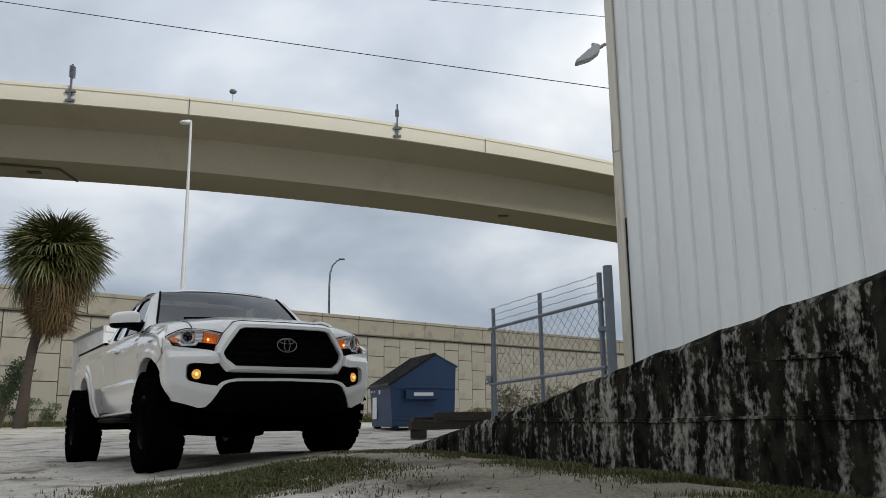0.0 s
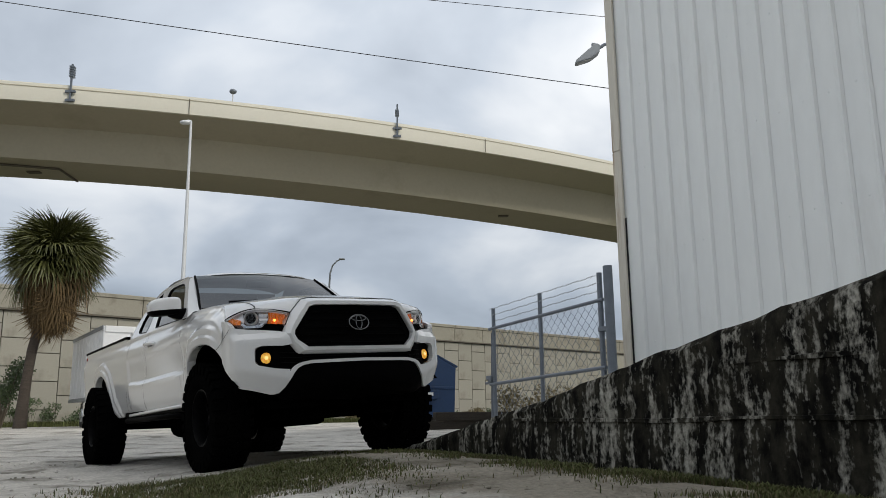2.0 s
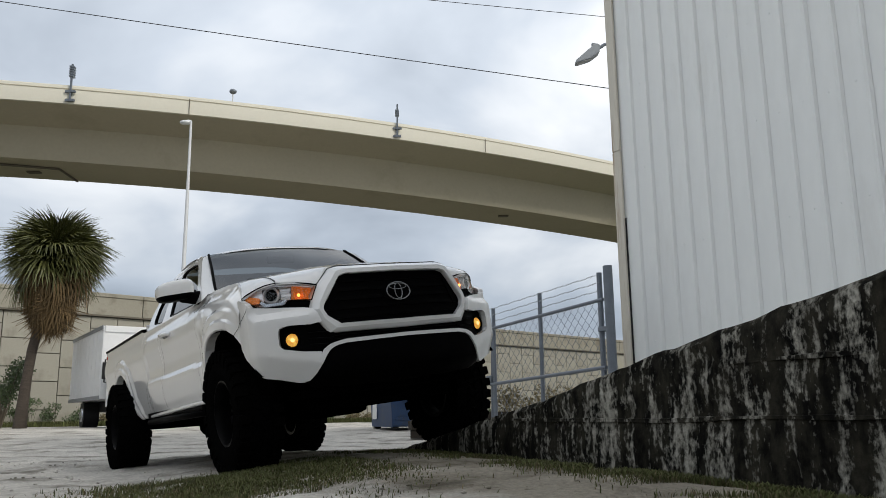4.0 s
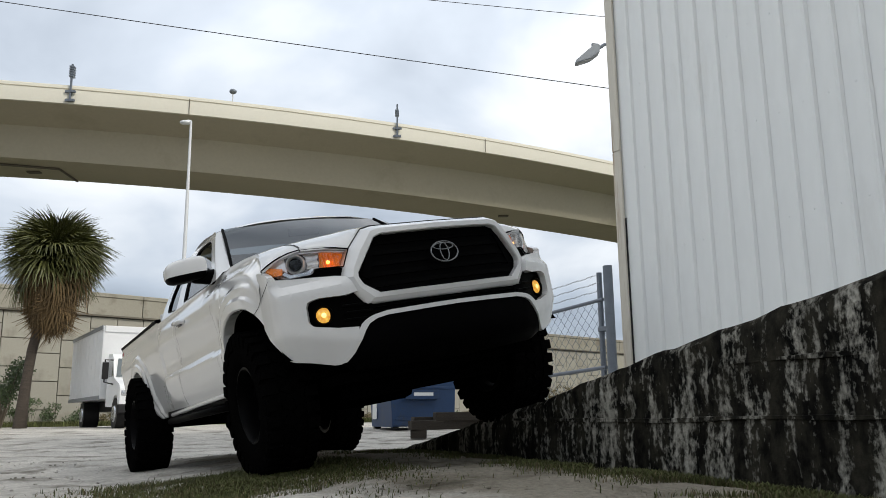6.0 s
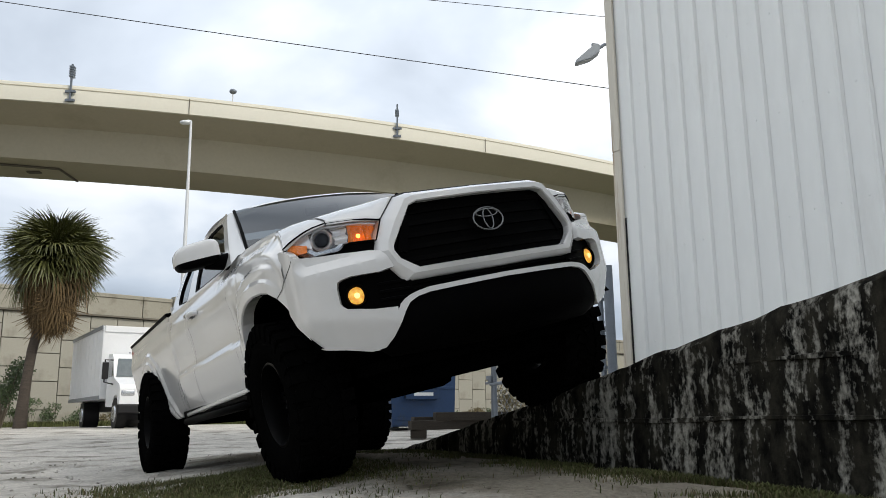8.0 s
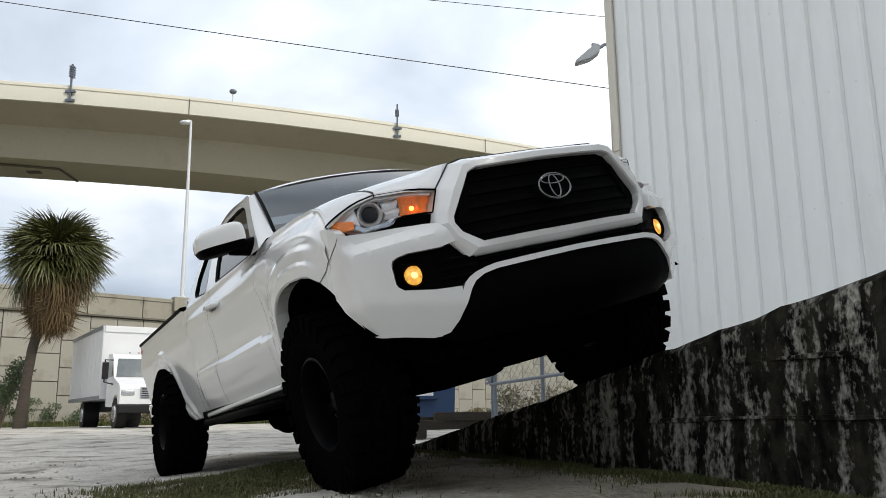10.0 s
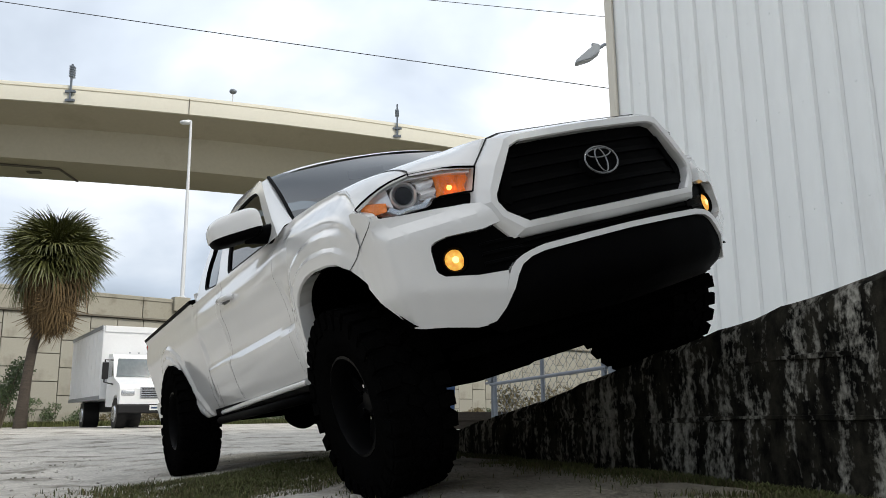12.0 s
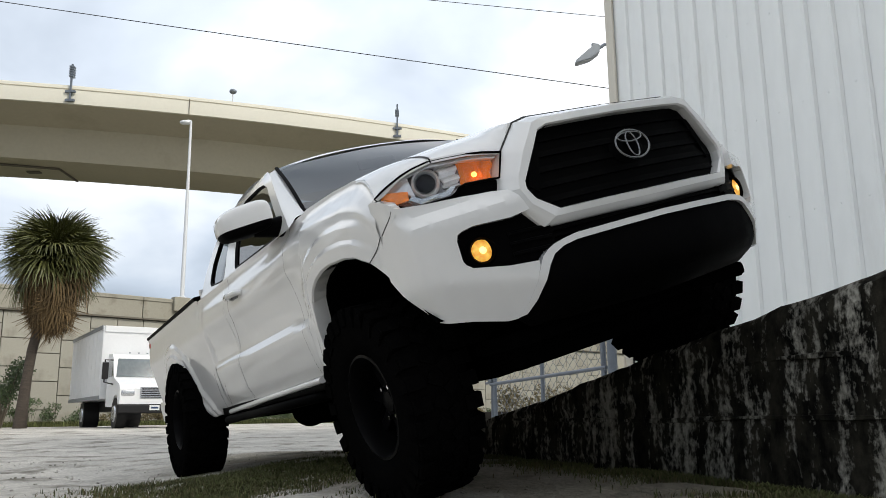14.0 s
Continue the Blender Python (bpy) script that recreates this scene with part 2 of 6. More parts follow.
TWIG = material("dry_twig", (0.14, 0.115, 0.085), 0.9, var=0.2, scale=4, fine=30, bump=0.0)
WIRE = material("cable_black", (0.03, 0.03, 0.033), 0.6, var=0.1, bump=0.0)
TRUCK_BOX = material("box_body_white", (0.80, 0.81, 0.82), 0.4, var=0.03, scale=1.0, fine=15, bump=0.03)


# ---------------------------------------------------------------- mesh helpers
def finish(bm, name, mat, smooth=None):
    me = bpy.data.meshes.new(name)
    bmesh.ops.recalc_face_normals(bm, faces=bm.faces)
    if smooth is not None:
        lim = radians(smooth)
        for ed in bm.edges:
            ed.smooth = len(ed.link_faces) == 2 and ed.calc_face_angle(0.0) < lim
        for f in bm.faces:
            f.smooth = True
    bm.to_mesh(me)
    bm.free()
    for m in (mat if isinstance(mat, (list, tuple)) else [mat]):
        me.materials.append(m)
    return me


def part(name, bm, mat, parent, label="", smooth=None, at=None):
    """Links a bmesh as one mesh object under a thing or under a part."""
    ob = new(name, finish(bm, name, mat, smooth))
    ob.parent = parent
    if at is not None:
        ob.matrix_basis = at
    return tagged(ob, label)


def thing(name, label, category, group="", kind="", at=None):
    ob = new(name)
    ob.empty_display_size = 0.2
    if at is not None:
        ob.matrix_basis = at
    return tagged(ob, label, category, group, kind)


def add_box(bm, lo, hi, bevel=0.0, m=None):
    r = bmesh.ops.create_cube(bm, size=1.0)["verts"]
    lo, hi = Vector(lo), Vector(hi)
    for v in r:
        v.co = Vector(((lo[i] + hi[i]) / 2 + v.co[i] * (hi[i] - lo[i]) for i in range(3)))
    if bevel:
        es = list({ed for v in r for ed in v.link_edges})
        g = bmesh.ops.bevel(bm, geom=es, offset=bevel, segments=2, affect="EDGES", profile=0.6)
        r = list({v for f in g["faces"] for v in f.verts} | {v for v in r if v.is_valid})
    if m is not None:
        bmesh.ops.transform(bm, matrix=m, verts=r)
    return r


def box(lo, hi, bevel=0.0, m=None):
    bm = bmesh.new()
    add_box(bm, lo, hi, bevel, m)
    return bm


def add_tube(bm, points, radius, sides=8, caps=True):
    """A tube along points; radius is a number or one for each point."""
    pts = [Vector(p) for p in points]
    rad = radius if isinstance(radius, (list, tuple)) else [radius] * len(pts)
    rings = []
    ref = None
    for i, p in enumerate(pts):
        d = (pts[min(i + 1, len(pts) - 1)] - pts[max(i - 1, 0)]).normalized()
        if ref is None:
            ref = d.orthogonal().normalized()
        ref = (ref - d * ref.dot(d)).normalized()
        o = d.cross(ref)
        rings.append([bm.verts.new(p + rad[i] * (math.cos(k * 2 * math.pi / sides) * ref + math.sin(k * 2 * math.pi / sides) * o)) for k in range(sides)])
    for q, s in zip(rings, rings[1:]):
        for k in range(sides):
            bm.faces.new((q[k], q[(k + 1) % sides], s[(k + 1) % sides], s[k]))
    if caps:
        bm.faces.new(rings[0][::-1])
        bm.faces.new(rings[-1])


def tube(points, radius, sides=8):
    bm = bmesh.new()
    add_tube(bm, points, radius, sides)
    return bm


def prism(outline, depth, axis="y", start=0.0):
    """A closed outline in two axes, extruded along the third."""
    bm = bmesh.new()
    put = {"x": lambda a, b, c: (c, a, b), "y": lambda a, b, c: (a, c, b), "z": lambda a, b, c: (a, b, c)}[axis]
    lo = [bm.verts.new(put(a, b, start)) for a, b in outline]
    hi = [bm.verts.new(put(a, b, start + depth)) for a, b in outline]
    n = len(outline)
    bm.faces.new(lo)
    bm.faces.new(hi[::-1])
    for i in range(n):
        bm.faces.new((lo[i], lo[(i + 1) % n], hi[(i + 1) % n], hi[i]))
    return bm


def smoothstep(t):
    t = min(1.0, max(0.0, t))
    return t * t * (3 - 2 * t)


# ---------------------------------------------------------------- plan of the yard
# along the ramp: U points towards the camera's side, N from the yard to the building
N = Vector((0.888, 0.46, 0)).normalized()
U = Vector((N.y, -N.x, 0))
WALL_C, WALL_T, BUILD_C = 2.75, 0.34, 7.0
YARD = Matrix(((U.x, N.x, 0, 0), (U.y, N.y, 0, 0), (0, 0, 1, 0), (0, 0, 0, 1)))   # (s, c, z) to the world


def wall_top(s):
    """Height of the ramp wall's top edge along the wall."""
    return float(np.interp(s, [-6.95, -6.72, -6.18, -5.56, -4.65, -4.06, -3.45, -3.25, -2.56, -1.84, 2.5],
                           [0.06, 0.11, 0.186, 0.289, 0.444, 0.538, 0.663, 0.705, 0.828, 0.952, 1.62]))


def terrain(x, y):
    p = Vector((x, y, 0))
    c = p.dot(N)
    z = 0.22 * smoothstep((y - 11.5) / 15.0)
    z += 0.125 * smoothstep((c - 0.9) / 1.6) * smoothstep((11.5 - y) / 4.0)
    z += 0.02 * noise.noise((x * 0.7, y * 0.7, 0.3)) + 0.012 * noise.noise((x * 2.3, y * 2.3, 1.7))
    z += 0.12 * math.exp(-((x + 0.75) ** 2 / 2.2 + (y - 4.4) ** 2 / 8.0))
    return z


def fill_top(s, c):
    """Height of the ramp's fill behind its wall."""
    k = smoothstep((c - WALL_C - WALL_T) / 1.5)
    return wall_top(s) - 0.03 + 0.03 * k + 0.025 * noise.noise((s * 1.4, c * 1.4, 4.0))


def make_ground():
    bm = bmesh.new()
    def axis_steps(lo, hi, fine_lo, fine_hi, fine, coarse):
        v, q = [], lo
        while q < hi:
            v.append(q)
            q += fine if fine_lo <= q < fine_hi else coarse
        return v + [hi]
    xs = [-1500, -600, -250, -120] + axis_steps(-60, 60, -9, 8, 0.14, 2.0) + [120, 250, 600, 1500]
    ys = [-1500, -500, -150, -50] + axis_steps(-20, 90, 1.5, 20, 0.14, 2.0) + [150, 300, 700, 1800]
    grid = []
    for y in ys:
        row = []
        for x in xs:
            z = terrain(x, y)
            if -8.5 < x < 8 and 1.5 < y < 20:
                # shallow tyre ruts that curve away over the yard
                d = math.hypot(x + 14.0, y - 0.5)
                for r0 in (10.9, 12.55, 11.6, 13.1):
                    z -= 0.034 * math.exp(-((d - r0 - 0.25 * math.sin(y * 0.4)) / 0.10) ** 2) * (0.7 + 0.5 * noise.noise((x * 3, y * 3, 8)))
                z += 0.015 * noise.noise((x * 6, y * 6, 2.0)) + 0.010 * noise.noise((x * 13, y * 13, 5.0))
            row.append(bm.verts.new((x, y, z)))
        grid.append(row)
    for a, b in zip(grid, grid[1:]):
        for i in range(len(xs) - 1):
            bm.faces.new((a[i], a[i + 1], b[i + 1], b[i]))
    for f in bm.faces:
        c = f.calc_center_median()
        f.material_index = 1 if (c.y > 46 or abs(c.x) > 34 or c.y < -16) else 0
    ob = new("ground", finish(bm, "ground", [SAND, FAR_DARK], 180))
    tagged(ob, "pale sandy dirt yard with tyre ruts and thin grass", "ground", kind="structure")


make_ground()


def make_ramp():
    """The stained retaining wall of the loading ramp and the fill behind it."""
    root = thing("ramp_wall", "mould-stained concrete ramp wall rising from the dirt yard", "wall", kind="structure")
    s0, s1 = -6.95, 2.5
    ss = list(np.arange(s0, s1, 0.07)) + [s1]
    bm = bmesh.new()
    rows = []
    for s in ss:
        top = wall_top(s) + 0.012 * noise.noise((s * 5, 0, 0)) + 0.006 * noise.noise((s * 17, 0, 3))
        base = -0.3
        r = []
        zs = [base, 0.0] + [0.0 + (top - 0.03) * k / 9 for k in range(1, 10)]
        for z in zs:
            # joints between the lifts of concrete: shallow, uneven ledges
            off = 0.012 * noise.noise((s * 2.3, z * 3, 7)) + 0.006 * noise.noise((s * 9, z * 9, 2))
            for zj in (0.19, 0.425, 0.66):
                off += 0.016 * math.exp(-((z - zj - 0.012 * math.sin(s * 1.7)) / 0.02) ** 2)
            r.append(bm.verts.new((s, WALL_C + off, z)))
        r.append(bm.verts.new((s, WALL_C + 0.02, top)))
        r.append(bm.verts.new((s, WALL_C + WALL_T * 0.6, top + 0.008 * noise.noise((s * 6, 9, 0)))))
        r.append(bm.verts.new((s, WALL_C + WALL_T, top - 0.02)))
        r.append(bm.verts.new((s, WALL_C + WALL_T, base)))
        rows.append(r)
    for a, b in zip(rows, rows[1:]):
        for i in range(len(a) - 1):
            bm.faces.new((a[i], b[i], b[i + 1], a[i + 1]))
    for r in (rows[0], rows[-1]):
        bm.faces.new(r)
    part("retaining_wall", bm, MOULD, root, smooth=40, at=YARD)
    # ledges where one lift of concrete sits on the next
    for zj, sa, sb, d in ((0.425, -4.4, 2.4, 0.015), (0.66, -2.6, 1.0, 0.018)):
        bm = bmesh.new()
        prev = None
        for s in np.arange(sa, sb, 0.06):
            w = d * (0.15 + 1.0 * noise.noise((s * 2.1, zj * 9, 1)))
            w = max(0.002, w)
            zz = zj + 0.02 * noise.noise((s * 1.1, zj * 5, 2))
            hgt = 0.012 + 0.010 * noise.noise((s * 4, zj, 6))
            ring = [bm.verts.new((s, WALL_C + q, zz + k)) for q, k in ((0.03, -hgt), (-w, -hgt * 0.6), (-w * 0.8, hgt * 0.5), (0.03, hgt))]
            if prev:
                for i in range(3):
                    bm.faces.new((prev[i], ring[i], ring[i + 1], prev[i + 1]))
            prev = ring
        part("ledge", bm, MOULD, root, smooth=50, at=YARD)
    bm = bmesh.new()
    rows = []
    for s in np.arange(-9.5, 2.6, 0.2):
        r = []
        for c in np.arange(WALL_C + WALL_T, 7.3, 0.2):
            x, y, _ = YARD @ Vector((s, c, 0))
            z = fill_top(s, c)
            ext = smoothstep((-s - 6.4) / 1.2)
            z = z * (1 - ext) + (terrain(x, y) - 0.06) * ext
            if s < -4.2:
                z += 0.10 * math.exp(-((s + 6.0) / 0.9) ** 2) * smoothstep((c - 3.8) / 1.0)
            r.append(bm.verts.new((s, c, z)))
        rows.append(r)
    for a, b in zip(rows, rows[1:]):
        for i in range(len(a) - 1):
            bm.faces.new((a[i], b[i], b[i + 1], a[i + 1]))
    fill = new("ramp_fill", finish(bm, "ramp_fill", SAND, 180))
    fill.matrix_basis = YARD
    tagged(fill, "packed pale sand fill behind the ramp wall", "ramp", kind="structure")


make_ramp()


def make_building():
    """Metal-clad warehouse: ribbed wall sheets, a corner flashing and plain walls that close it."""
    root = thing("warehouse", "white ribbed metal warehouse beside the concrete ramp", "building", kind="structure")
    corner = -8.34
    pitch, height, near = 0.305, 13.5, 12.0
    s = corner + 0.10
    i = 0
    while s < near:
        # one sheet spans one rib
        bm = bmesh.new()
        prof = [(0, 0), (0.03, 0), (pitch - 0.075, 0.0), (pitch - 0.052, -0.027), (pitch - 0.024, -0.027), (pitch - 0.002, 0.0)]
        lo = [bm.verts.new((s + a, BUILD_C + b, 0.3)) for a, b in prof]
        hi = [bm.verts.new((s + a, BUILD_C + b, height)) for a, b in prof]
        for k in range(len(prof) - 1):
            bm.faces.new((lo[k], lo[k + 1], hi[k + 1], hi[k]))
        part("wall_sheet", bm, METAL_SIDING, root, at=YARD)
        s += pitch
        i += 1
    bm = box((corner + 0.02, BUILD_C + 0.02, 0.2), (near, BUILD_C + 0.20, height - 0.05))
    part("wall_core", bm, METAL_SIDING, root, at=YARD)
    bm = box((corner + 0.02, BUILD_C + 0.24, 0.2), (corner + 0.2, BUILD_C + 9.0, height - 0.05))
    part("end_wall", bm, METAL_SIDING, root, at=YARD)
    bm = box((corner - 0.1, BUILD_C - 0.1, height), (near + 0.1, BUILD_C + 9.1, height + 0.25), 0.02)
    part("roof", bm, METAL_SIDING, root, at=YARD)
    # corner flashing in three lengths, with a dark joint beside it
    for z0, z1 in ((0.35, 3.94), (3.95, 7.6), (7.61, 13.4)):
        bm = bmesh.new()
        add_box(bm, (corner - 0.035, BUILD_C - 0.045, z0), (corner + 0.115, BUILD_C - 0.012, z1), 0.006)
        add_box(bm, (corner - 0.035, BUILD_C - 0.046, z0), (corner - 0.012, BUILD_C + 0.2, z1), 0.006)
        part("corner_flashing", bm, TRIM_CREAM, root, "cream corner flashing with rust streaks", at=YARD)
    part("flashing_joint", box((corner + 0.116, BUILD_C - 0.02, 0.35), (corner + 0.128, BUILD_C - 0.002, 3.0)), BLACK_PLASTIC, root, at=YARD)
    # screw heads in rows over the sheets
    bm = bmesh.new()
    for row_z in (1.35, 2.45, 3.6, 4.75):
        q = corner + 0.10
        while q < 0.5:
            m = Matrix.Translation((q + 0.13, BUILD_C - 0.002, row_z + 0.01 * math.sin(q * 9))) @ Matrix.Rotation(radians(90), 4, "X")
            bmesh.ops.create_cone(bm, cap_ends=True, segments=6, radius1=0.011, radius2=0.008, depth=0.008, matrix=m)
            q += pitch
    screws = part("screw_heads", bm, METAL_SIDING, root, at=YARD)
    tagged(screws, kind="stuff")


make_building()


def make_reflection_sheds():
    """Plain unseen sheds, added to close the yard behind and beside the camera and be mirrored in the paint."""
    root = thing("reflection_sheds", "unseen grey sheds with dark bays, added for paint reflections", "building", kind="structure")
    m = pose(-16.5, -3.0, 0.0, 0, 0, 90)
    part("back_wall", box((0, 0.5, -0.2), (24, 0.8, 5.2)), PARAPET_CONC, root, at=m)
    part("roof", box((-0.2, -0.4, 5.2), (24.2, 6, 5.45), 0.02), GALV_DARK, root, at=m)
    for k in range(7):
        part("pier", box((k * 3.6, 0.1, -0.2), (k * 3.6 + 0.7, 0.5, 5.2), 0.01), TRUCK_BOX, root, at=m)
        if k % 3 != 1 and k < 6:
            part("bay_door", box((k * 3.6 + 0.7, 0.36, -0.1), (k * 3.6 + 3.6, 0.46, 3.4)), JOINT_DARK, root, at=m)


make_reflection_sheds()


# ---------------------------------------------------------------- far retaining wall
FAR_A = Vector((-19.22, 46.16, 0))
FAR_D = Vector((0.734, 0.6792, 0)).normalized()
FAR = Matrix(((FAR_D.x, -FAR_D.y, 0, FAR_A.x), (FAR_D.y, FAR_D.x, 0, FAR_A.y), (0, 0, 1, 0), (0, 0, 0, 1)))


def make_far_wall():
    root = thing("far_retaining_wall", "tan precast panel retaining wall under a concrete parapet", "wall", kind="structure")
    part("wall_back", box((-45, 0.10, -0.3), (75, 0.6, 6.3)), JOINT_DARK, root, at=FAR)
    rng = random.Random(4)
    # full panels in staggered columns, each with a bevelled edge
    shapes = {}
    def panel(w, h):
        key = (round(w, 2), round(h, 2))
        if key not in shapes:
            shapes[key] = finish(box((-w / 2, 0, -h / 2), (w / 2, 0.16, h / 2), 0.018), "wall_panel", PANEL_CONC)
        return shapes[key]
    col = 0
    many = bmesh.new()
    s = -44.3
    while s < 74:
        shift = -0.62 if col % 2 else 0.13
        z = 0.2 + shift
        while z < 6.2:
            lo, hi = max(z, 0.05), min(z + 1.5, 6.24)
            if hi - lo > 0.15:
                jut = rng.uniform(-0.012, 0.012)
                if -8 < s < 48:
                    ob = new("wall_panel", panel(1.46, hi - lo - 0.045))
                    ob.parent = root
                    ob.matrix_basis = FAR @ Matrix.Translation((s + 0.75, jut, (lo + hi) / 2))
                else:
                    add_box(many, (s + 0.02, jut, lo + 0.02), (s + 1.48, 0.16, hi - 0.02))
            z += 1.5
        s += 1.5
        col += 1
    ob = part("outer_panels", many, PANEL_MANY, root, at=FAR)
    tagged(ob, kind="stuff")
    # the coping and parapet, cast in lengths with open joints
    s = -42.0
    while s < 74:
        part("coping", box((s + 0.01, -0.16, 6.26), (s + 3.14, 0.5, 6.36), 0.015), JOINT_DARK, root, at=FAR)
        bm = prism([(-0.06, 6.36), (-0.06, 7.36), (-0.12, 7.40), (-0.12, 7.58), (-0.05, 7.62), (0.30, 7.62), (0.45, 6.36)], 3.10, "x", s + 0.02)
        part("parapet_length", bm, PARAPET_CONC, root, at=FAR)
        s += 3.15
    part("pole_pilaster", box((3.9, -0.32, 6.9), (4.9, 0.2, 7.75), 0.03), PARAPET_CONC, root, at=FAR)
    part("roadway", box((-45, 0.6, 6.0), (75, 14, 6.3)), JOINT_DARK, root, at=FAR)


make_far_wall()


# ---------------------------------------------------------------- flyover
def bridge_plan(u):
    """Outer top edge of the flyover: a slight bend in plan."""
    x = -29.06 + 44.31 * u
    return x, 50.34 + 10.1 * u + 9.2 * u * u


def make_bridge():
    root = thing("flyover", "cream concrete box girder flyover crossing above the yard", "bridge", kind="structure")
    sect = [(0.2, 21.28), (3.0, 20.55), (3.45, 18.33), (8.5, 18.33), (10.6, 20.55), (13.4, 21.28), (13.4, 21.6), (0.2, 21.6)]
    rail = [(0.0, 22.42), (0.06, 22.6), (0.34, 22.6), (0.42, 21.55), (0.2, 21.28), (0.0, 21.28)]
    ribbon = [(-0.02, 22.28), (-0.02, 22.34), (0.02, 22.34), (0.02, 22.28)]
    us = [-1.1 + 0.1 * k for k in range(0, 36)]
    def at(u, off):
        x, y = bridge_plan(u)
        dx, dy = 44.31, 10.1 + 18.4 * u
        l = math.hypot(dx, dy)
        return x - dy / l * off, y + dx / l * off
    def loft(prof, dz=0.0, mirror=None):
        bm = bmesh.new()
        rings = []
        for u in us:
            r = []
            for off, z in prof:
                q = off if mirror is None else mirror - off
                x, y = at(u, q)
                # the box deepens along its length
                r.append(bm.verts.new((x, y, z + dz - (0.52 * u if z < 19 else 0.0))))
            rings.append(r)
        n = len(prof)
        for a, b in zip(rings, rings[1:]):
            for i in range(n):
                bm.faces.new((a[i], b[i], b[(i + 1) % n], a[(i + 1) % n]))
        bm.faces.new(rings[0])
        bm.faces.new(rings[-1][::-1])
        return bm
    part("girder", loft(sect), BRIDGE_BODY, root, smooth=20)
    part("parapet", loft(rail), BRIDGE_RAIL, root, smooth=20)
    part("parapet", loft(rail, mirror=13.6), BRIDGE_RAIL, root, smooth=20)
    part("parapet_groove", loft(ribbon), BRIDGE_BODY, root)
    for u in (0.26, 0.735, 1.2, -0.25):
        x, y = at(u, -0.012)
        part("parapet_joint", box((x - 0.02, y - 0.02, 21.32), (x + 0.02, y + 0.02, 22.4)), JOINT_DARK, root)
    for u, off in ((0.84, 5.6), (0.02, 6.6)):
        x, y = at(u, off)
        under = 18.33 - 0.52 * u
        part("soffit_drain", box((x - 0.45, y - 0.25, under - 0.12), (x + 0.45, y + 0.25, under + 0.01), 0.03), JOINT_DARK, root)
    x, y = at(0.0, 5.0)
    x2, y2 = at(0.065, 5.2)
    x3, y3 = at(0.082, 8.2)
    part("drain_pipe", tube([(x - 8, y - 2, 18.28), (x, y, 18.24), (x2, y2, 18.21), (x3, y3, 18.20)], 0.09), JOINT_DARK, root)
    # round piers outside the view hold it up
    for u in (-0.9, 2.0):
        x, y = at(u, 6.8)
        bm = bmesh.new()
        bmesh.ops.create_cone(bm, cap_ends=True, segments=24, radius1=1.1, radius2=1.1, depth=19.4, matrix=Matrix.Translation((x, y, 9.0)))
        part("pier", bm, BRIDGE_BODY, root, smooth=40)
    # sign brackets on the outer face of the parapet
    for u, hgt, slats in ((0.0955, 1.95, 5), (0.5785, 1.95, 3)):
        x, y = at(u, -0.10)
        sign = thing("sign_bracket", "grey steel sign post bolted to the flyover parapet", "bracket", "signs on the flyover", at=pose(x, y, 21.3))
        part("post", box((-0.06, -0.06, 0.15), (0.06, 0.06, 0.3 + hgt + 0.5), 0.01), GALV_DARK, sign)
        part("lower_clamp", box((-0.30, -0.09, 0.1), (0.30, 0.1, 0.26), 0.01), GALV_DARK, sign)
        part("upper_clamp", box((-0.34, -0.09, 0.72), (0.34, 0.1, 0.86), 0.01), GALV_DARK, sign)
        for k in range(slats):
            part("sign_edge", box((-0.16, -0.10, 1.85 + 0.17 * k), (0.12, 0.3, 1.95 + 0.17 * k)), GALV_DARK, sign)
    x, y = at(0.347, 13.0)
    lamp = thing("deck_light", "small dark road lamp on the flyover deck", "lamp", at=pose(x, y, 21.6))
    part("post", tube([(0, 0, 0), (0, 0, 6.9)], 0.06), POLE_WHITE, lamp)
    bm = bmesh.new()
    bmesh.ops.create_uvsphere(bm, u_segments=12, v_segments=8, radius=0.32, matrix=Matrix.Translation((0, 0, 7.0)) @ Matrix.Diagonal((1, 1, 0.7, 1)))
    part("head", bm, GALV_DARK, lamp, smooth=60)


make_bridge()


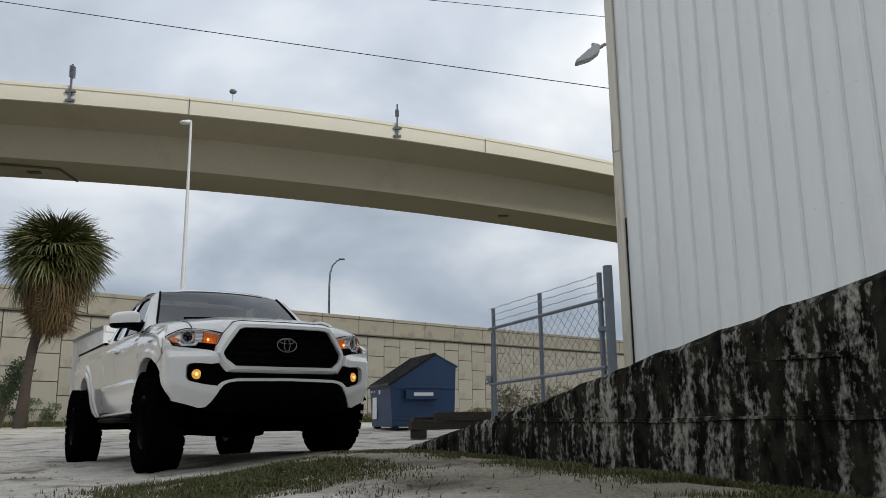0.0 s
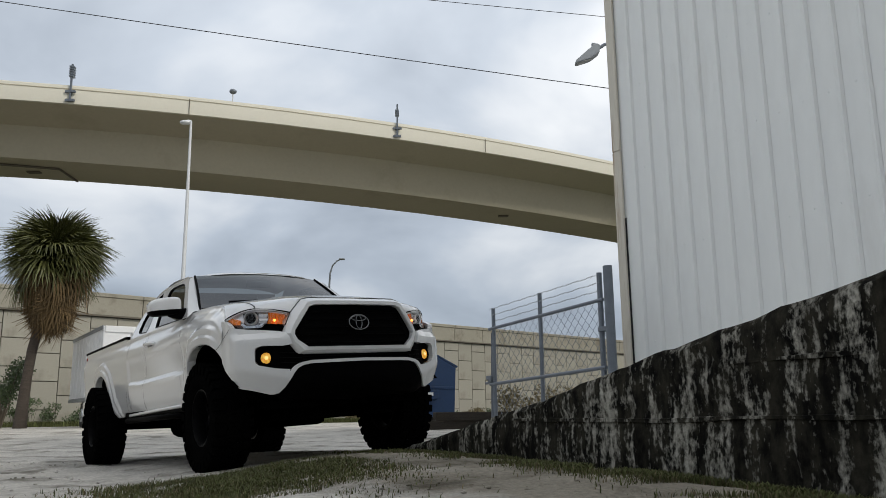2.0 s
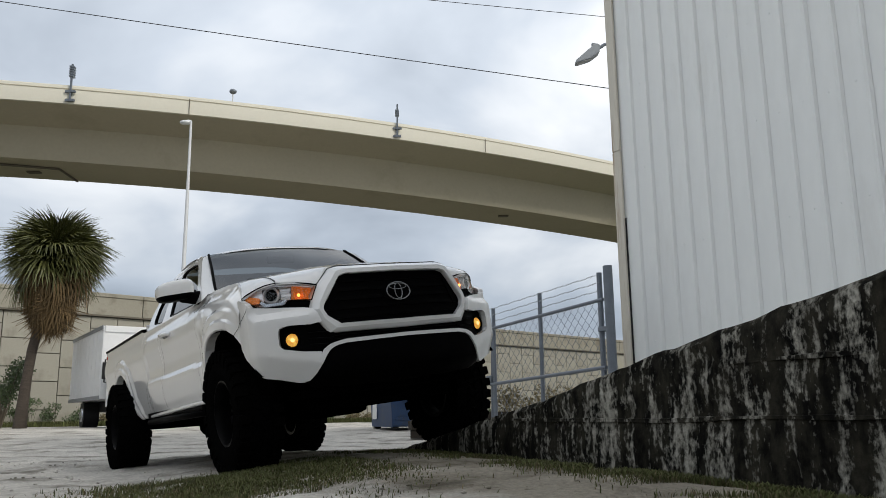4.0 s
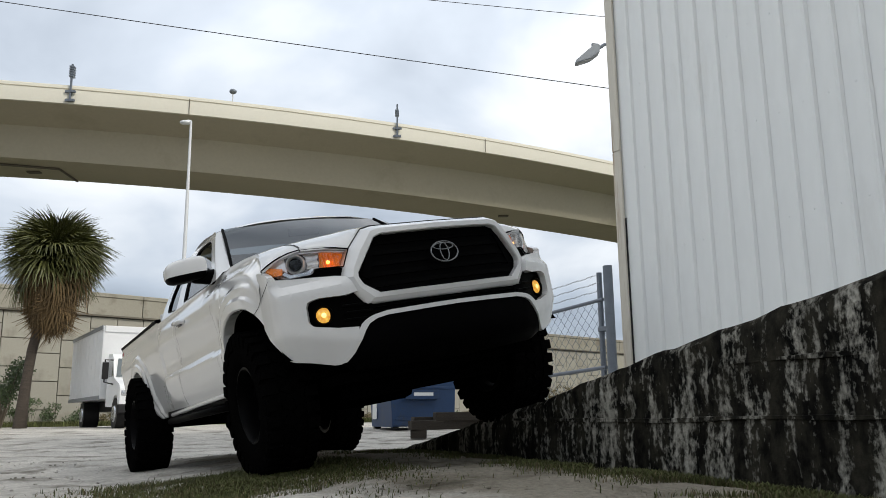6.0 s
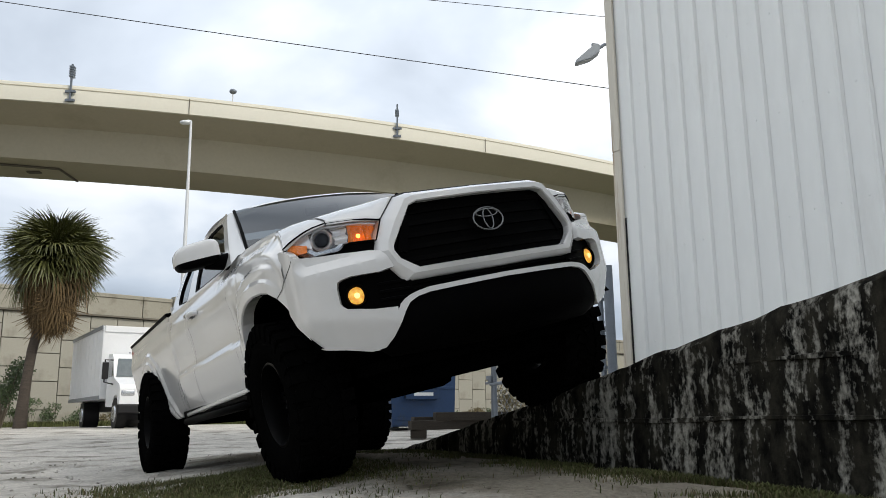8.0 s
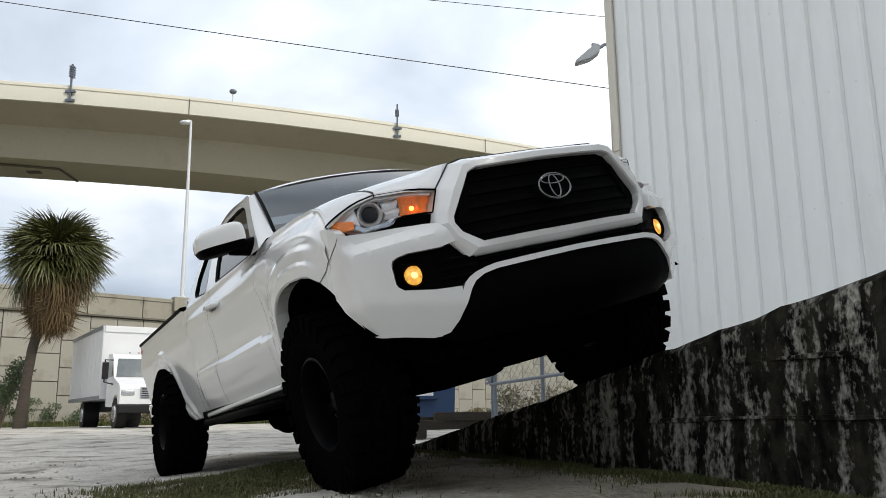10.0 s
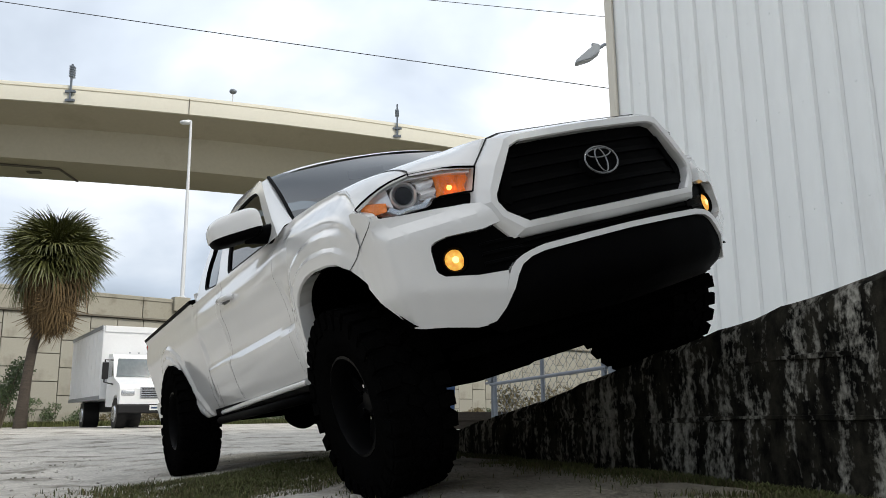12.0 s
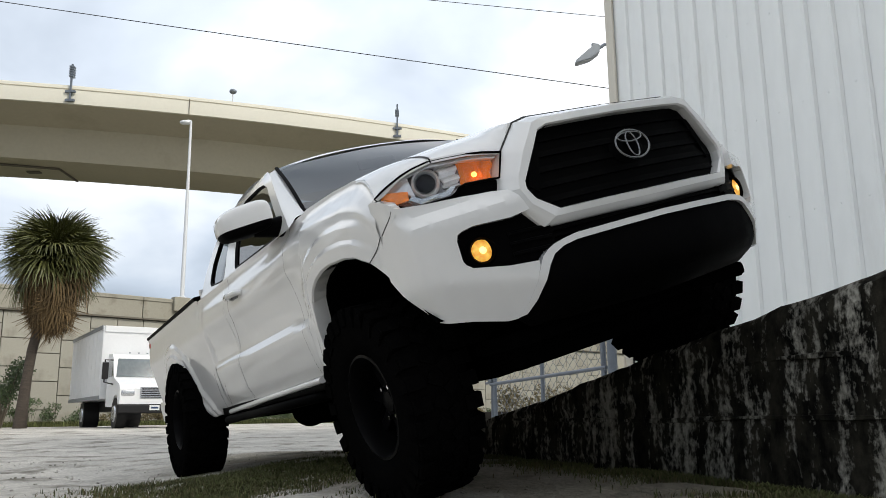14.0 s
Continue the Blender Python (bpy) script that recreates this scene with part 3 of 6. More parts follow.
# ---------------------------------------------------------------- street lamps and wires
def make_lamps():
    p = FAR @ Vector((4.49, 0.0, 7.7))
    lamp = thing("street_lamp", "tall white street lamp standing on the wall parapet", "street lamp", "street lamps", at=pose(*p))
    part("base_plate", box((-0.22, -0.22, 0.0), (0.22, 0.22, 0.12), 0.02), POLE_WHITE, lamp)
    part("pole", tube([(0, 0, 0.1), (0.0, 0, 5.0), (-0.02, 0, 11.35)], [0.13, 0.11, 0.075], 12), POLE_WHITE, lamp, smooth=60)
    bm = bmesh.new()
    bmesh.ops.create_uvsphere(bm, u_segments=14, v_segments=8, radius=0.3, matrix=Matrix.Translation((-0.38, -0.05, 11.3)) @ Matrix.Diagonal((1.15, 0.8, 0.5, 1)))
    add_tube(bm, [(0.02, 0, 11.35), (-0.2, -0.02, 11.42), (-0.38, -0.05, 11.36)], 0.09, 8)
    part("lamp_head", bm, POLE_WHITE, lamp, smooth=60)
    lamp = thing("street_lamp", "distant grey curved-arm street lamp behind the wall", "street lamp", "street lamps", at=pose(-11.32, 80.0, 6.3))
    pts = [(0, 0, 0), (0, 0, 7.2), (0.05, 0, 8.3), (0.28, 0, 9.1), (0.7, 0, 9.55), (1.0, 0, 9.7)]
    part("pole", tube(pts, [0.13, 0.1, 0.09, 0.08, 0.075, 0.07], 10), GALV, lamp, smooth=60)
    part("lamp_head", box((0.9, -0.15, 9.66), (1.5, 0.15, 9.82), 0.05), GALV, lamp)
    # cobra head whose pole stands behind the warehouse
    lamp = thing("street_lamp", "grey cobra-head street lamp reaching past the warehouse", "street lamp", "street lamps", at=pose(6.2, 22.0, 0.15))
    part("pole", tube([(0, 0, 0), (0, 0, 10.4)], [0.12, 0.09], 10), GALV_DARK, lamp, smooth=60)
    part("arm", tube([(0, 0, 10.3), (-0.5, 0, 10.75), (-1.1, 0, 10.9), (-1.45, 0, 10.83), (-1.75, 0, 10.63)], 0.05, 8), GALV_DARK, lamp, smooth=60)
    bm = prism([(-1.60, 10.78), (-1.72, 10.82), (-1.95, 10.62), (-2.32, 10.30), (-2.30, 10.22), (-1.90, 10.34), (-1.62, 10.55)], 0.30, "y", -0.15)
    bmesh.ops.bevel(bm, geom=list(bm.edges), offset=0.02, segments=2, affect="EDGES")
    part("lamp_head", bm, GALV, lamp, smooth=40)
    part("photocell", box((-1.82, -0.05, 10.74), (-1.70, 0.05, 10.88), 0.02), GALV, lamp)


make_lamps()


def make_wires():
    for ends, sag, r in ((((-40, 24, 18.25), (5.9, 24, 10.36)), 0.12, 0.013), (((-40, 24, 18.3), (5.9, 24, 12.82)), 0.03, 0.010)):
        pts = []
        a, b = Vector(ends[0]), Vector(ends[1])
        for k in range(41):
            q = a.lerp(b, k / 40)
            q.z -= sag * 4 * (k / 40) * (1 - k / 40)
            pts.append(q)
        ob = new("overhead_wire", finish(tube(pts, r, 6), "overhead_wire", WIRE, 60))
        tagged(ob, "thin black overhead power line", "power line", "overhead wires")
    for x, y in ((-40, 24), (5.9, 24)):
        pole = thing("utility_pole", "plain round utility pole carrying wires", "utility pole", at=pose(x, y, 0.1))
        part("pole", tube([(0, 0, -0.2), (0, 0, 18.6 if x < 0 else 13.2)], [0.17, 0.12], 12), BARK, pole, smooth=60)


make_wires()


# ---------------------------------------------------------------- chain-link gate
FENCE_C = 6.35


def make_fence():
    root = thing("chain_link_fence", "grey chain-link fence with barbed wire by the ramp", "fence")
    zb = 0.25
    posts = ((-10.62, 0.030, 2.06, "post"), (-9.36, 0.030, 2.12, "post"), (-8.03, 0.034, 2.19, "post"), (-7.86, 0.058, 2.25, "gate_post"))
    for s, r, top, name in posts:
        bm = tube([(s, FENCE_C, zb), (s, FENCE_C, top)], r, 12)
        p = part(name, bm, GALV_DARK, root, smooth=60, at=YARD)
        cap = bmesh.new()
        bmesh.ops.create_uvsphere(cap, u_segments=12, v_segments=6, radius=r * 1.15, matrix=Matrix.Translation((s, FENCE_C, top)) @ Matrix.Diagonal((1, 1, 0.5, 1)))
        c = part("post_cap", cap, GALV_DARK, p, smooth=60, at=YARD)
    slope = (1.84 - 1.75) / 2.55
    for z, name in ((1.75, "top_rail"), (0.92, "middle_rail")):
        part(name, tube([(-10.72, FENCE_C - 0.02, z), (-7.95, FENCE_C - 0.02, z + slope * 2.7)], 0.024, 8), GALV_DARK, root, smooth=60, at=YARD)
    for k, z in enumerate((1.86, 1.95, 2.04)):
        pts = []
        for i in range(25):
            s = -10.62 + (2.62) * i / 24
            pts.append((s, FENCE_C - 0.03 * k, z + 0.11 * i / 24 + 0.008 * math.sin(i * 1.9 + k)))
        bm = tube(pts, 0.0035, 5)
        for i in range(0, 24):
            s = -10.6 + 2.6 * i / 24
            add_tube(bm, [(s, FENCE_C - 0.03 * k - 0.02, z + 0.11 * i / 24 - 0.02), (s + 0.01, FENCE_C - 0.03 * k + 0.02, z + 0.11 * i / 24 + 0.02)], 0.003, 4)
        part("barbed_wire", bm, GALV, root, at=YARD)
    # diamond mesh: zigzag wires that hook into one another
    bm = bmesh.new()
    pitch, zlo, zhi = 0.075, 0.35, 1.80
    verts, edges = [], []
    nrow = int((zhi - zlo) / pitch)
    s = -10.60
    while s < -8.02:
        pts = []
        for k in range(nrow + 1):
            pts.append((s + (pitch if k % 2 else 0.0), FENCE_C + 0.004 * (1 if k % 2 else -1), zlo + k * pitch + slope * (s + 10.6)))
        add_tube(bm, pts, 0.0034, 4, caps=False)
        pts = [(p[0] + (2 * pitch if k % 2 == 0 else 0.0), -p[1] + 2 * FENCE_C, p[2]) for k, p in enumerate(pts)]
        add_tube(bm, pts, 0.0034, 4, caps=False)
        s += 2 * pitch
    ob = part("chain_mesh", bm, GALV_DARK, root, at=YARD)
    tagged(ob, kind="stuff")
    for s, z, l in ((-7.95, 1.48, 0.2), (-10.72, 1.02, 0.16), (-10.70, 0.98, 0.1)):
        part("hinge", box((s - l / 2, FENCE_C - 0.05, z - 0.03), (s + l / 2, FENCE_C + 0.05, z + 0.03), 0.008), GALV_DARK, root, at=YARD)
    # a brace of a second gate leaf that stands folded beside the first post
    part("brace", tube([(-10.80, FENCE_C + 0.05, 0.2), (-10.70, FENCE_C + 0.02, 1.7)], 0.022, 8), GALV_DARK, root, smooth=60, at=YARD)
    part("brace", tube([(-11.05, FENCE_C + 0.1, 0.95), (-10.6, FENCE_C, 0.95)], 0.02, 8), GALV_DARK, root, smooth=60, at=YARD)


make_fence()


# ---------------------------------------------------------------- dumpster
def make_dumpster():
    root = thing("dumpster", "blue steel dumpster with a black plastic lid", "dumpster", at=pose(-0.85, 21.4, 0.17, 0, 0, -70))
    # local: the low front faces -y, the sloped sides left and right
    side = [(-0.80, 0.06), (0.80, 0.06), (0.86, 1.50), (0.32, 1.80), (-0.86, 1.06)]
    w = 0.95
    for x in (-w, w - 0.04):
        part("side_plate", prism(side, 0.04, "x", x), BLUE_STEEL, root)
    part("front_plate", prism([(-0.80, 0.06), (-0.76, 0.06), (-0.82, 1.06), (-0.86, 1.06)], 2 * w - 0.08, "x", -w + 0.04), BLUE_STEEL, root)
    part("back_plate", prism([(0.76, 0.06), (0.80, 0.06), (0.86, 1.50), (0.82, 1.50)], 2 * w - 0.08, "x", -w + 0.04), BLUE_STEEL, root)
    part("floor_plate", box((-w, -0.78, 0.06), (w, 0.78, 0.10)), BLUE_STEEL, root)
    for x0, x1 in ((-w - 0.03, -0.01), (0.01, w + 0.03)):
        lid = part("lid", prism([(-0.93, 1.03), (-0.92, 1.08), (0.32, 1.87), (0.35, 1.82)], x1 - x0, "x", x0), BLACK_PLASTIC, root)
        for k in range(4):
            q = x0 + 0.08 + k * (x1 - x0 - 0.16) / 3
            part("lid_rib", prism([(-0.9, 1.08), (-0.88, 1.13), (0.28, 1.875), (0.29, 1.82)], 0.04, "x", q - 0.02), BLACK_PLASTIC, lid)
    part("rear_lid", prism([(0.32, 1.81), (0.34, 1.84), (0.92, 1.54), (0.90, 1.50)], 2 * w, "x", -w), BLUE_STEEL, root)
    # fork sleeves on the sides
    for x in (-w - 0.16, w):
        sl = part("fork_sleeve", box((x, -0.5, 0.72), (x + 0.16, 0.35, 0.95), 0.01), BLUE_STEEL, root)
        part("sleeve_mouth", box((x + 0.03, -0.506, 0.76), (x + 0.13, -0.498, 0.91)), BLACK_PLASTIC, sl)
    for x in (-w, w):
        for z in (0.25, 1.0):
            part("rib", box((x - 0.03, -0.72, z - 0.03), (x + 0.03, 0.78, z + 0.03), 0.01), BLUE_STEEL, root)
    part("white_label", box((-0.75, -0.845, 0.25), (-0.35, -0.835, 0.80)), PAPER_WHITE, root, "white paper notice")
    for x, z, sx, sz in ((-0.8, 0.98, 0.16, 0.1), (-0.05, 0.95, 0.16, 0.16), (-0.55, 0.98, 0.1, 0.1)):
        part("sticker", box((x - sx / 2, -0.855, z - sz / 2), (x + sx / 2, -0.83, z + sz / 2)), PAPER_WHITE, root)
    part("sleeve_sticker", box((w + 0.158, -0.30, 0.80), (w + 0.166, 0.20, 0.88)), PAPER_WHITE, root)
    for x in (-0.8, 0.8):
        for y in (-0.7, 0.7):
            part("foot", box((x - 0.08, y - 0.08, 0.0), (x + 0.08, y + 0.08, 0.07)), BLACK_PLASTIC, root)


make_dumpster()


def make_timbers():
    rng = random.Random(2)
    for k, (x0, y0, x1, y1, z, th) in enumerate(((-0.66, 15.6, 0.95, 16.3, 0.22, 0.17), (-0.2, 15.8, 1.5, 16.4, 0.38, 0.16), (-0.62, 15.9, 0.5, 16.3, 0.34, 0.12))):
        d = Vector((x1 - x0, y1 - y0, 0))
        m = Matrix.Translation((x0, y0, z)) @ Matrix.Rotation(math.atan2(d.y, d.x), 4, "Z")
        ob = new("timber_beam", finish(box((0, -0.1, 0), (d.length, 0.1, th), 0.015), "timber_beam", TIMBER))
        ob.matrix_basis = m
        tagged(ob, "dark weathered timber beam lying by the fence", "beam", "timber beams")
    ob = new("timber_block", finish(box((-0.15, -0.15, 0), (0.15, 0.15, 0.22), 0.015), "timber_block", TIMBER))
    ob.matrix_basis = pose(-0.5, 15.75, 0.06)
    tagged(ob, "short dark timber block under the beams", "block", "timber beams")
    ob = new("timber_block", finish(box((-0.2, -0.2, 0), (0.2, 0.2, 0.34), 0.015), "timber_block", TIMBER))
    ob.matrix_basis = pose(0.9, 16.2, 0.06)
    tagged(ob, "short dark timber block under the beams", "block", "timber beams")


make_timbers()


# ---------------------------------------------------------------- parked box truck
def make_box_truck():
    """Its cab faces the yard; local x is forward."""
    root = thing("box_truck", "white medium-duty box truck parked before the far wall", "box truck", at=pose(-10.35, 28.5, 0.19, 0, 0, -57))
    cab_paint = TRUCK_BOX
    cargo = part("cargo_box", box((-7.4, -1.25, 1.02), (-1.15, 1.25, 3.58), 0.04), TRUCK_BOX, root)
    for y in (-1.262, 1.262):
        for k in range(9):
            x = -7.2 + 0.72 * k
            part("side_seam", box((x - 0.012, y - 0.003, 1.15), (x + 0.012, y + 0.003, 3.45)), TRUCK_BOX, cargo)
        part("bottom_rail", box((-7.4, y - 0.02, 1.0), (-1.15, y + 0.02, 1.14), 0.01), GALV, cargo)
        part("top_rail", box((-7.4, y - 0.02, 3.46), (-1.15, y + 0.02, 3.6), 0.01), GALV, cargo)
    part("nose_cap", box((-1.17, -1.2, 3.36), (-1.10, 1.2, 3.58), 0.02), TRUCK_BOX, cargo)
    for k in range(3):
        part("marker_lamp", box((-1.10, -0.35 + 0.3 * k, 2.62), (-1.06, -0.30 + 0.3 * k, 2.66)), GALV_DARK, cargo)
    # cab: side outline, screen, hood
    outline = [(-1.0, 0.75), (-1.0, 2.45), (-0.92, 2.56), (-0.30, 2.52), (-0.12, 2.38), (0.16, 1.72), (0.28, 1.66), (1.05, 1.46), (1.22, 1.30), (1.26, 0.80), (1.15, 0.72), (0.95, 0.72), (0.90, 0.95), (0.72, 1.10), (0.42, 1.10), (0.22, 0.95), (0.16, 0.72)]
    bm = prism(outline, 2.1, "y", -1.05)
    bm.normal_update()
    bmesh.ops.triangulate(bm, faces=[f for f in bm.faces if len(f.verts) > 4])
    part("cab", bm, cab_paint, root, smooth=25)
    bm = bmesh.new()
    vs = [bm.verts.new(p) for p in ((-0.105, -0.90, 2.36), (-0.105, 0.90, 2.36), (0.165, 0.98, 1.74), (0.165, -0.98, 1.74))]
    bm.faces.new(vs)
    g = bmesh.ops.extrude_face_region(bm, geom=bm.faces[:])
    for v in g["geom"]:
        if isinstance(v, bmesh.types.BMVert):
            v.co.x += 0.02
    part("windscreen", bm, material("truck_screen", (0.10, 0.125, 0.135), 0.08, var=0.3, scale=1.5, fine=8, bump=0.0, coat=1.0), root)
    for y0, y1, nm in ((-1.058, -1.048, "door_window"), (1.048, 1.058, "door_window")):
        part(nm, prism([(-0.85, 1.75), (-0.85, 2.35), (-0.32, 2.35), (0.02, 1.75)], y1 - y0, "y", y0), TRIM_GLASS, root)
    part("grille", box((1.235, -0.42, 0.98), (1.275, 0.42, 1.36), 0.01), CHROME_DULL, root)
    for k in range(6):
        part("grille_slot", box((1.272, -0.38, 1.01 + 0.058 * k), (1.282, 0.38, 1.04 + 0.058 * k)), BLACK_PLASTIC, root)
    part("bumper", box((1.15, -1.12, 0.50), (1.36, 1.12, 0.80), 0.05), BLACK_PLASTIC, root)
    part("number_plate", box((1.36, -0.12, 0.60), (1.37, 0.20, 0.76)), PAPER_WHITE, root)
    part("plate_bar", box((1.370, -0.08, 0.65), (1.374, 0.16, 0.71)), BLUE_STEEL, root)
    for y in (-0.80, 0.80):
        part("headlamp", box((1.14, y - 0.22, 1.06), (1.27, y + 0.22, 1.26), 0.06), CHROME_DULL, root, smooth=40)
        s2 = 1 if y > 0 else -1
        mir = part("mirror", box((-0.02, s2 * 1.32 - 0.10, 1.65), (0.08, s2 * 1.32 + 0.10, 2.22), 0.03), BLACK_PLASTIC, root)
        part("mirror_bracket", tube([(-0.1, s2 * 1.05, 2.30), (0.03, s2 * 1.34, 2.30), (0.03, s2 * 1.34, 1.55), (0.05, s2 * 1.05, 1.48)], 0.025, 6), BLACK_PLASTIC, mir)
    part("chassis", box((-7.3, -0.5, 0.62), (1.1, 0.5, 1.0)), BLACK_PLASTIC, root)
    for x, w in ((0.57, 0.30), (-5.4, 0.56)):
        for s2 in (-1, 1):
            wh = new("wheel")
            wh.parent = root
            bm = bmesh.new()
            bmesh.ops.create_cone(bm, cap_ends=True, segments=28, radius1=0.50, radius2=0.50, depth=w, matrix=Matrix.Translation((x, s2 * (1.06 - w / 2), 0.50)) @ Matrix.Rotation(radians(90), 4, "X"))
            part("tyre", bm, BLACK_PLASTIC, wh, smooth=40)
            bm = bmesh.new()
            bmesh.ops.create_cone(bm, cap_ends=True, segments=20, radius1=0.29, radius2=0.24, depth=0.06, matrix=Matrix.Translation((x, s2 * 1.07, 0.50)) @ Matrix.Rotation(radians(-90 * s2), 4, "X"))
            part("rim", bm, CHROME_DULL, wh, smooth=40)
    part("mud_flap", box((-6.15, -1.0, 0.25), (-6.12, -0.45, 0.95)), BLACK_PLASTIC, root)
    part("mud_flap", box((-6.15, 0.45, 0.25), (-6.12, 1.0, 0.95)), BLACK_PLASTIC, root)


CHROME_DULL = material("dull_chrome", (0.62, 0.64, 0.67), 0.25, 0.8, var=0.08, scale=5, fine=30, bump=0.03)
TRIM_GLASS = material("dark_cab_glass", (0.06, 0.07, 0.075), 0.08, var=0.2, bump=0.0, coat=1.0)
make_box_truck()


# ---------------------------------------------------------------- plants
def frond_mesh(rng, n_seg, length, droop):
    """A fan frond: a stalk and narrow leaflets that spread and hang."""
    bm = bmesh.new()
    stalk = length * 0.42
    add_tube(bm, [(0, 0, 0), (stalk * 0.5, 0, 0.03), (stalk, 0, -0.02 - droop * 0.1)], [0.022, 0.016, 0.010], 4)
    for k in range(n_seg):
        a = radians(-105 + 210 * k / (n_seg - 1)) + rng.uniform(-0.05, 0.05)
        ln = length * (0.62 - 0.16 * abs(k / (n_seg - 1) - 0.5)) * rng.uniform(0.85, 1.1)
        w = 0.050
        pts = []
        for j in range(4):
            q = j / 3
            fold = ln * q
            x = stalk + math.cos(a) * fold * (1 - 0.18 * q * droop)
            y = math.sin(a) * fold * (1 - 0.25 * q * droop)
            z = -0.02 - droop * (0.1 + 0.62 * ln * q * q) + 0.06 * math.cos(a * 1.3) * q
            pts.append((Vector((x, y, z)), w * (1 - q) ** 0.7 + 0.004))
        side = Vector((-math.sin(a), math.cos(a), 0))
        prev = None
        for p, ww in pts:
            cur = (bm.verts.new(p - side * ww), bm.verts.new(p + Vector((0, 0, 0.014))), bm.verts.new(p + side * ww))
            if prev:
                bm.faces.new((prev[0], prev[1], cur[1], cur[0]))
                bm.faces.new((prev[1], prev[2], cur[2], cur[1]))
            prev = cur
    return bm


def make_palm():
    rng = random.Random(11)
    root = thing("palm_tree", "cabbage palm with a shaggy crown and hanging dead fronds", "palm tree", at=pose(-16.33, 32.0, 0.2))
    bm = tube([(0, 0, -0.2), (0.04, 0, 0.8), (0.12, 0, 2.0), (0.22, 0, 3.0), (0.45, 0, 4.2), (0.68, 0, 5.4), (0.78, 0, 6.2)], [0.27, 0.22, 0.19, 0.18, 0.18, 0.20, 0.2], 14)
    for v in bm.verts:
        v.co += 0.03 * Vector((noise.noise(v.co * 4), noise.noise(v.co * 4 + Vector((3, 0, 0))), 0))
    part("trunk", bm, BARK, root, smooth=60)
    heart = Vector((0.85, 0, 6.6))
    green = [finish(frond_mesh(rng, 20, rng.uniform(1.95, 2.3), d), "frond", PALM_LEAF) for d in (0.5, 0.75, 1.05, 1.4)]
    dry = [finish(frond_mesh(rng, 18, rng.uniform(1.9, 2.2), d), "dead_frond", PALM_DRY) for d in (1.2, 1.8)]
    for k in range(230):
        q = (k + 0.5) / 230
        el = 86 - 156 * q ** 0.85 + rng.uniform(-9, 9)
        az = k * 137.5 + rng.uniform(-15, 15)
        dead = el < -22 or (el < 20 and rng.random() < 0.28)
        me = rng.choice(dry if dead else green)
        ob = new("dead_frond" if dead else "frond", me)
        ob.parent = root
        start = heart + Vector((0, 0, -0.55 * q + 0.1))
        sc = rng.uniform(0.9, 1.1) * (1.06 if not dead else 0.95)
        ob.matrix_basis = Matrix.Translation(start) @ Matrix.Rotation(radians(az), 4, "Z") @ Matrix.Rotation(radians(-el), 4, "Y") @ Matrix.Rotation(rng.uniform(-0.5, 0.5), 4, "X") @ Matrix.Scale(sc, 4)
    for k in range(84):
        az, el = k * 137.5 + 40, -30 - rng.uniform(0, 50)
        ob = new("dead_frond", rng.choice(dry))
        ob.parent = root
        start = heart + Vector((-0.05, 0, -0.55 - rng.uniform(0, 0.7)))
        ob.matrix_basis = Matrix.Translation(start) @ Matrix.Rotation(radians(az), 4, "Z") @ Matrix.Rotation(radians(-el), 4, "Y") @ Matrix.Scale(rng.uniform(0.85, 1.1), 4)


make_palm()


def leaf_cloud(bm, rng, centre, radius, count, size):
    for _ in range(count):
        d = Vector((rng.gauss(0, 1), rng.gauss(0, 1), rng.gauss(0, 1))).normalized() * radius * rng.random() ** 0.45
        p = Vector(centre) + d
        a = Vector((rng.gauss(0, 1), rng.gauss(0, 1), rng.gauss(0, 1))).normalized()
        b = a.orthogonal().normalized()
        s = size * rng.uniform(0.6, 1.3)
        bm.faces.new([bm.verts.new(p + q) for q in (a * s, b * s * 0.45, -a * s, -b * s * 0.45)])


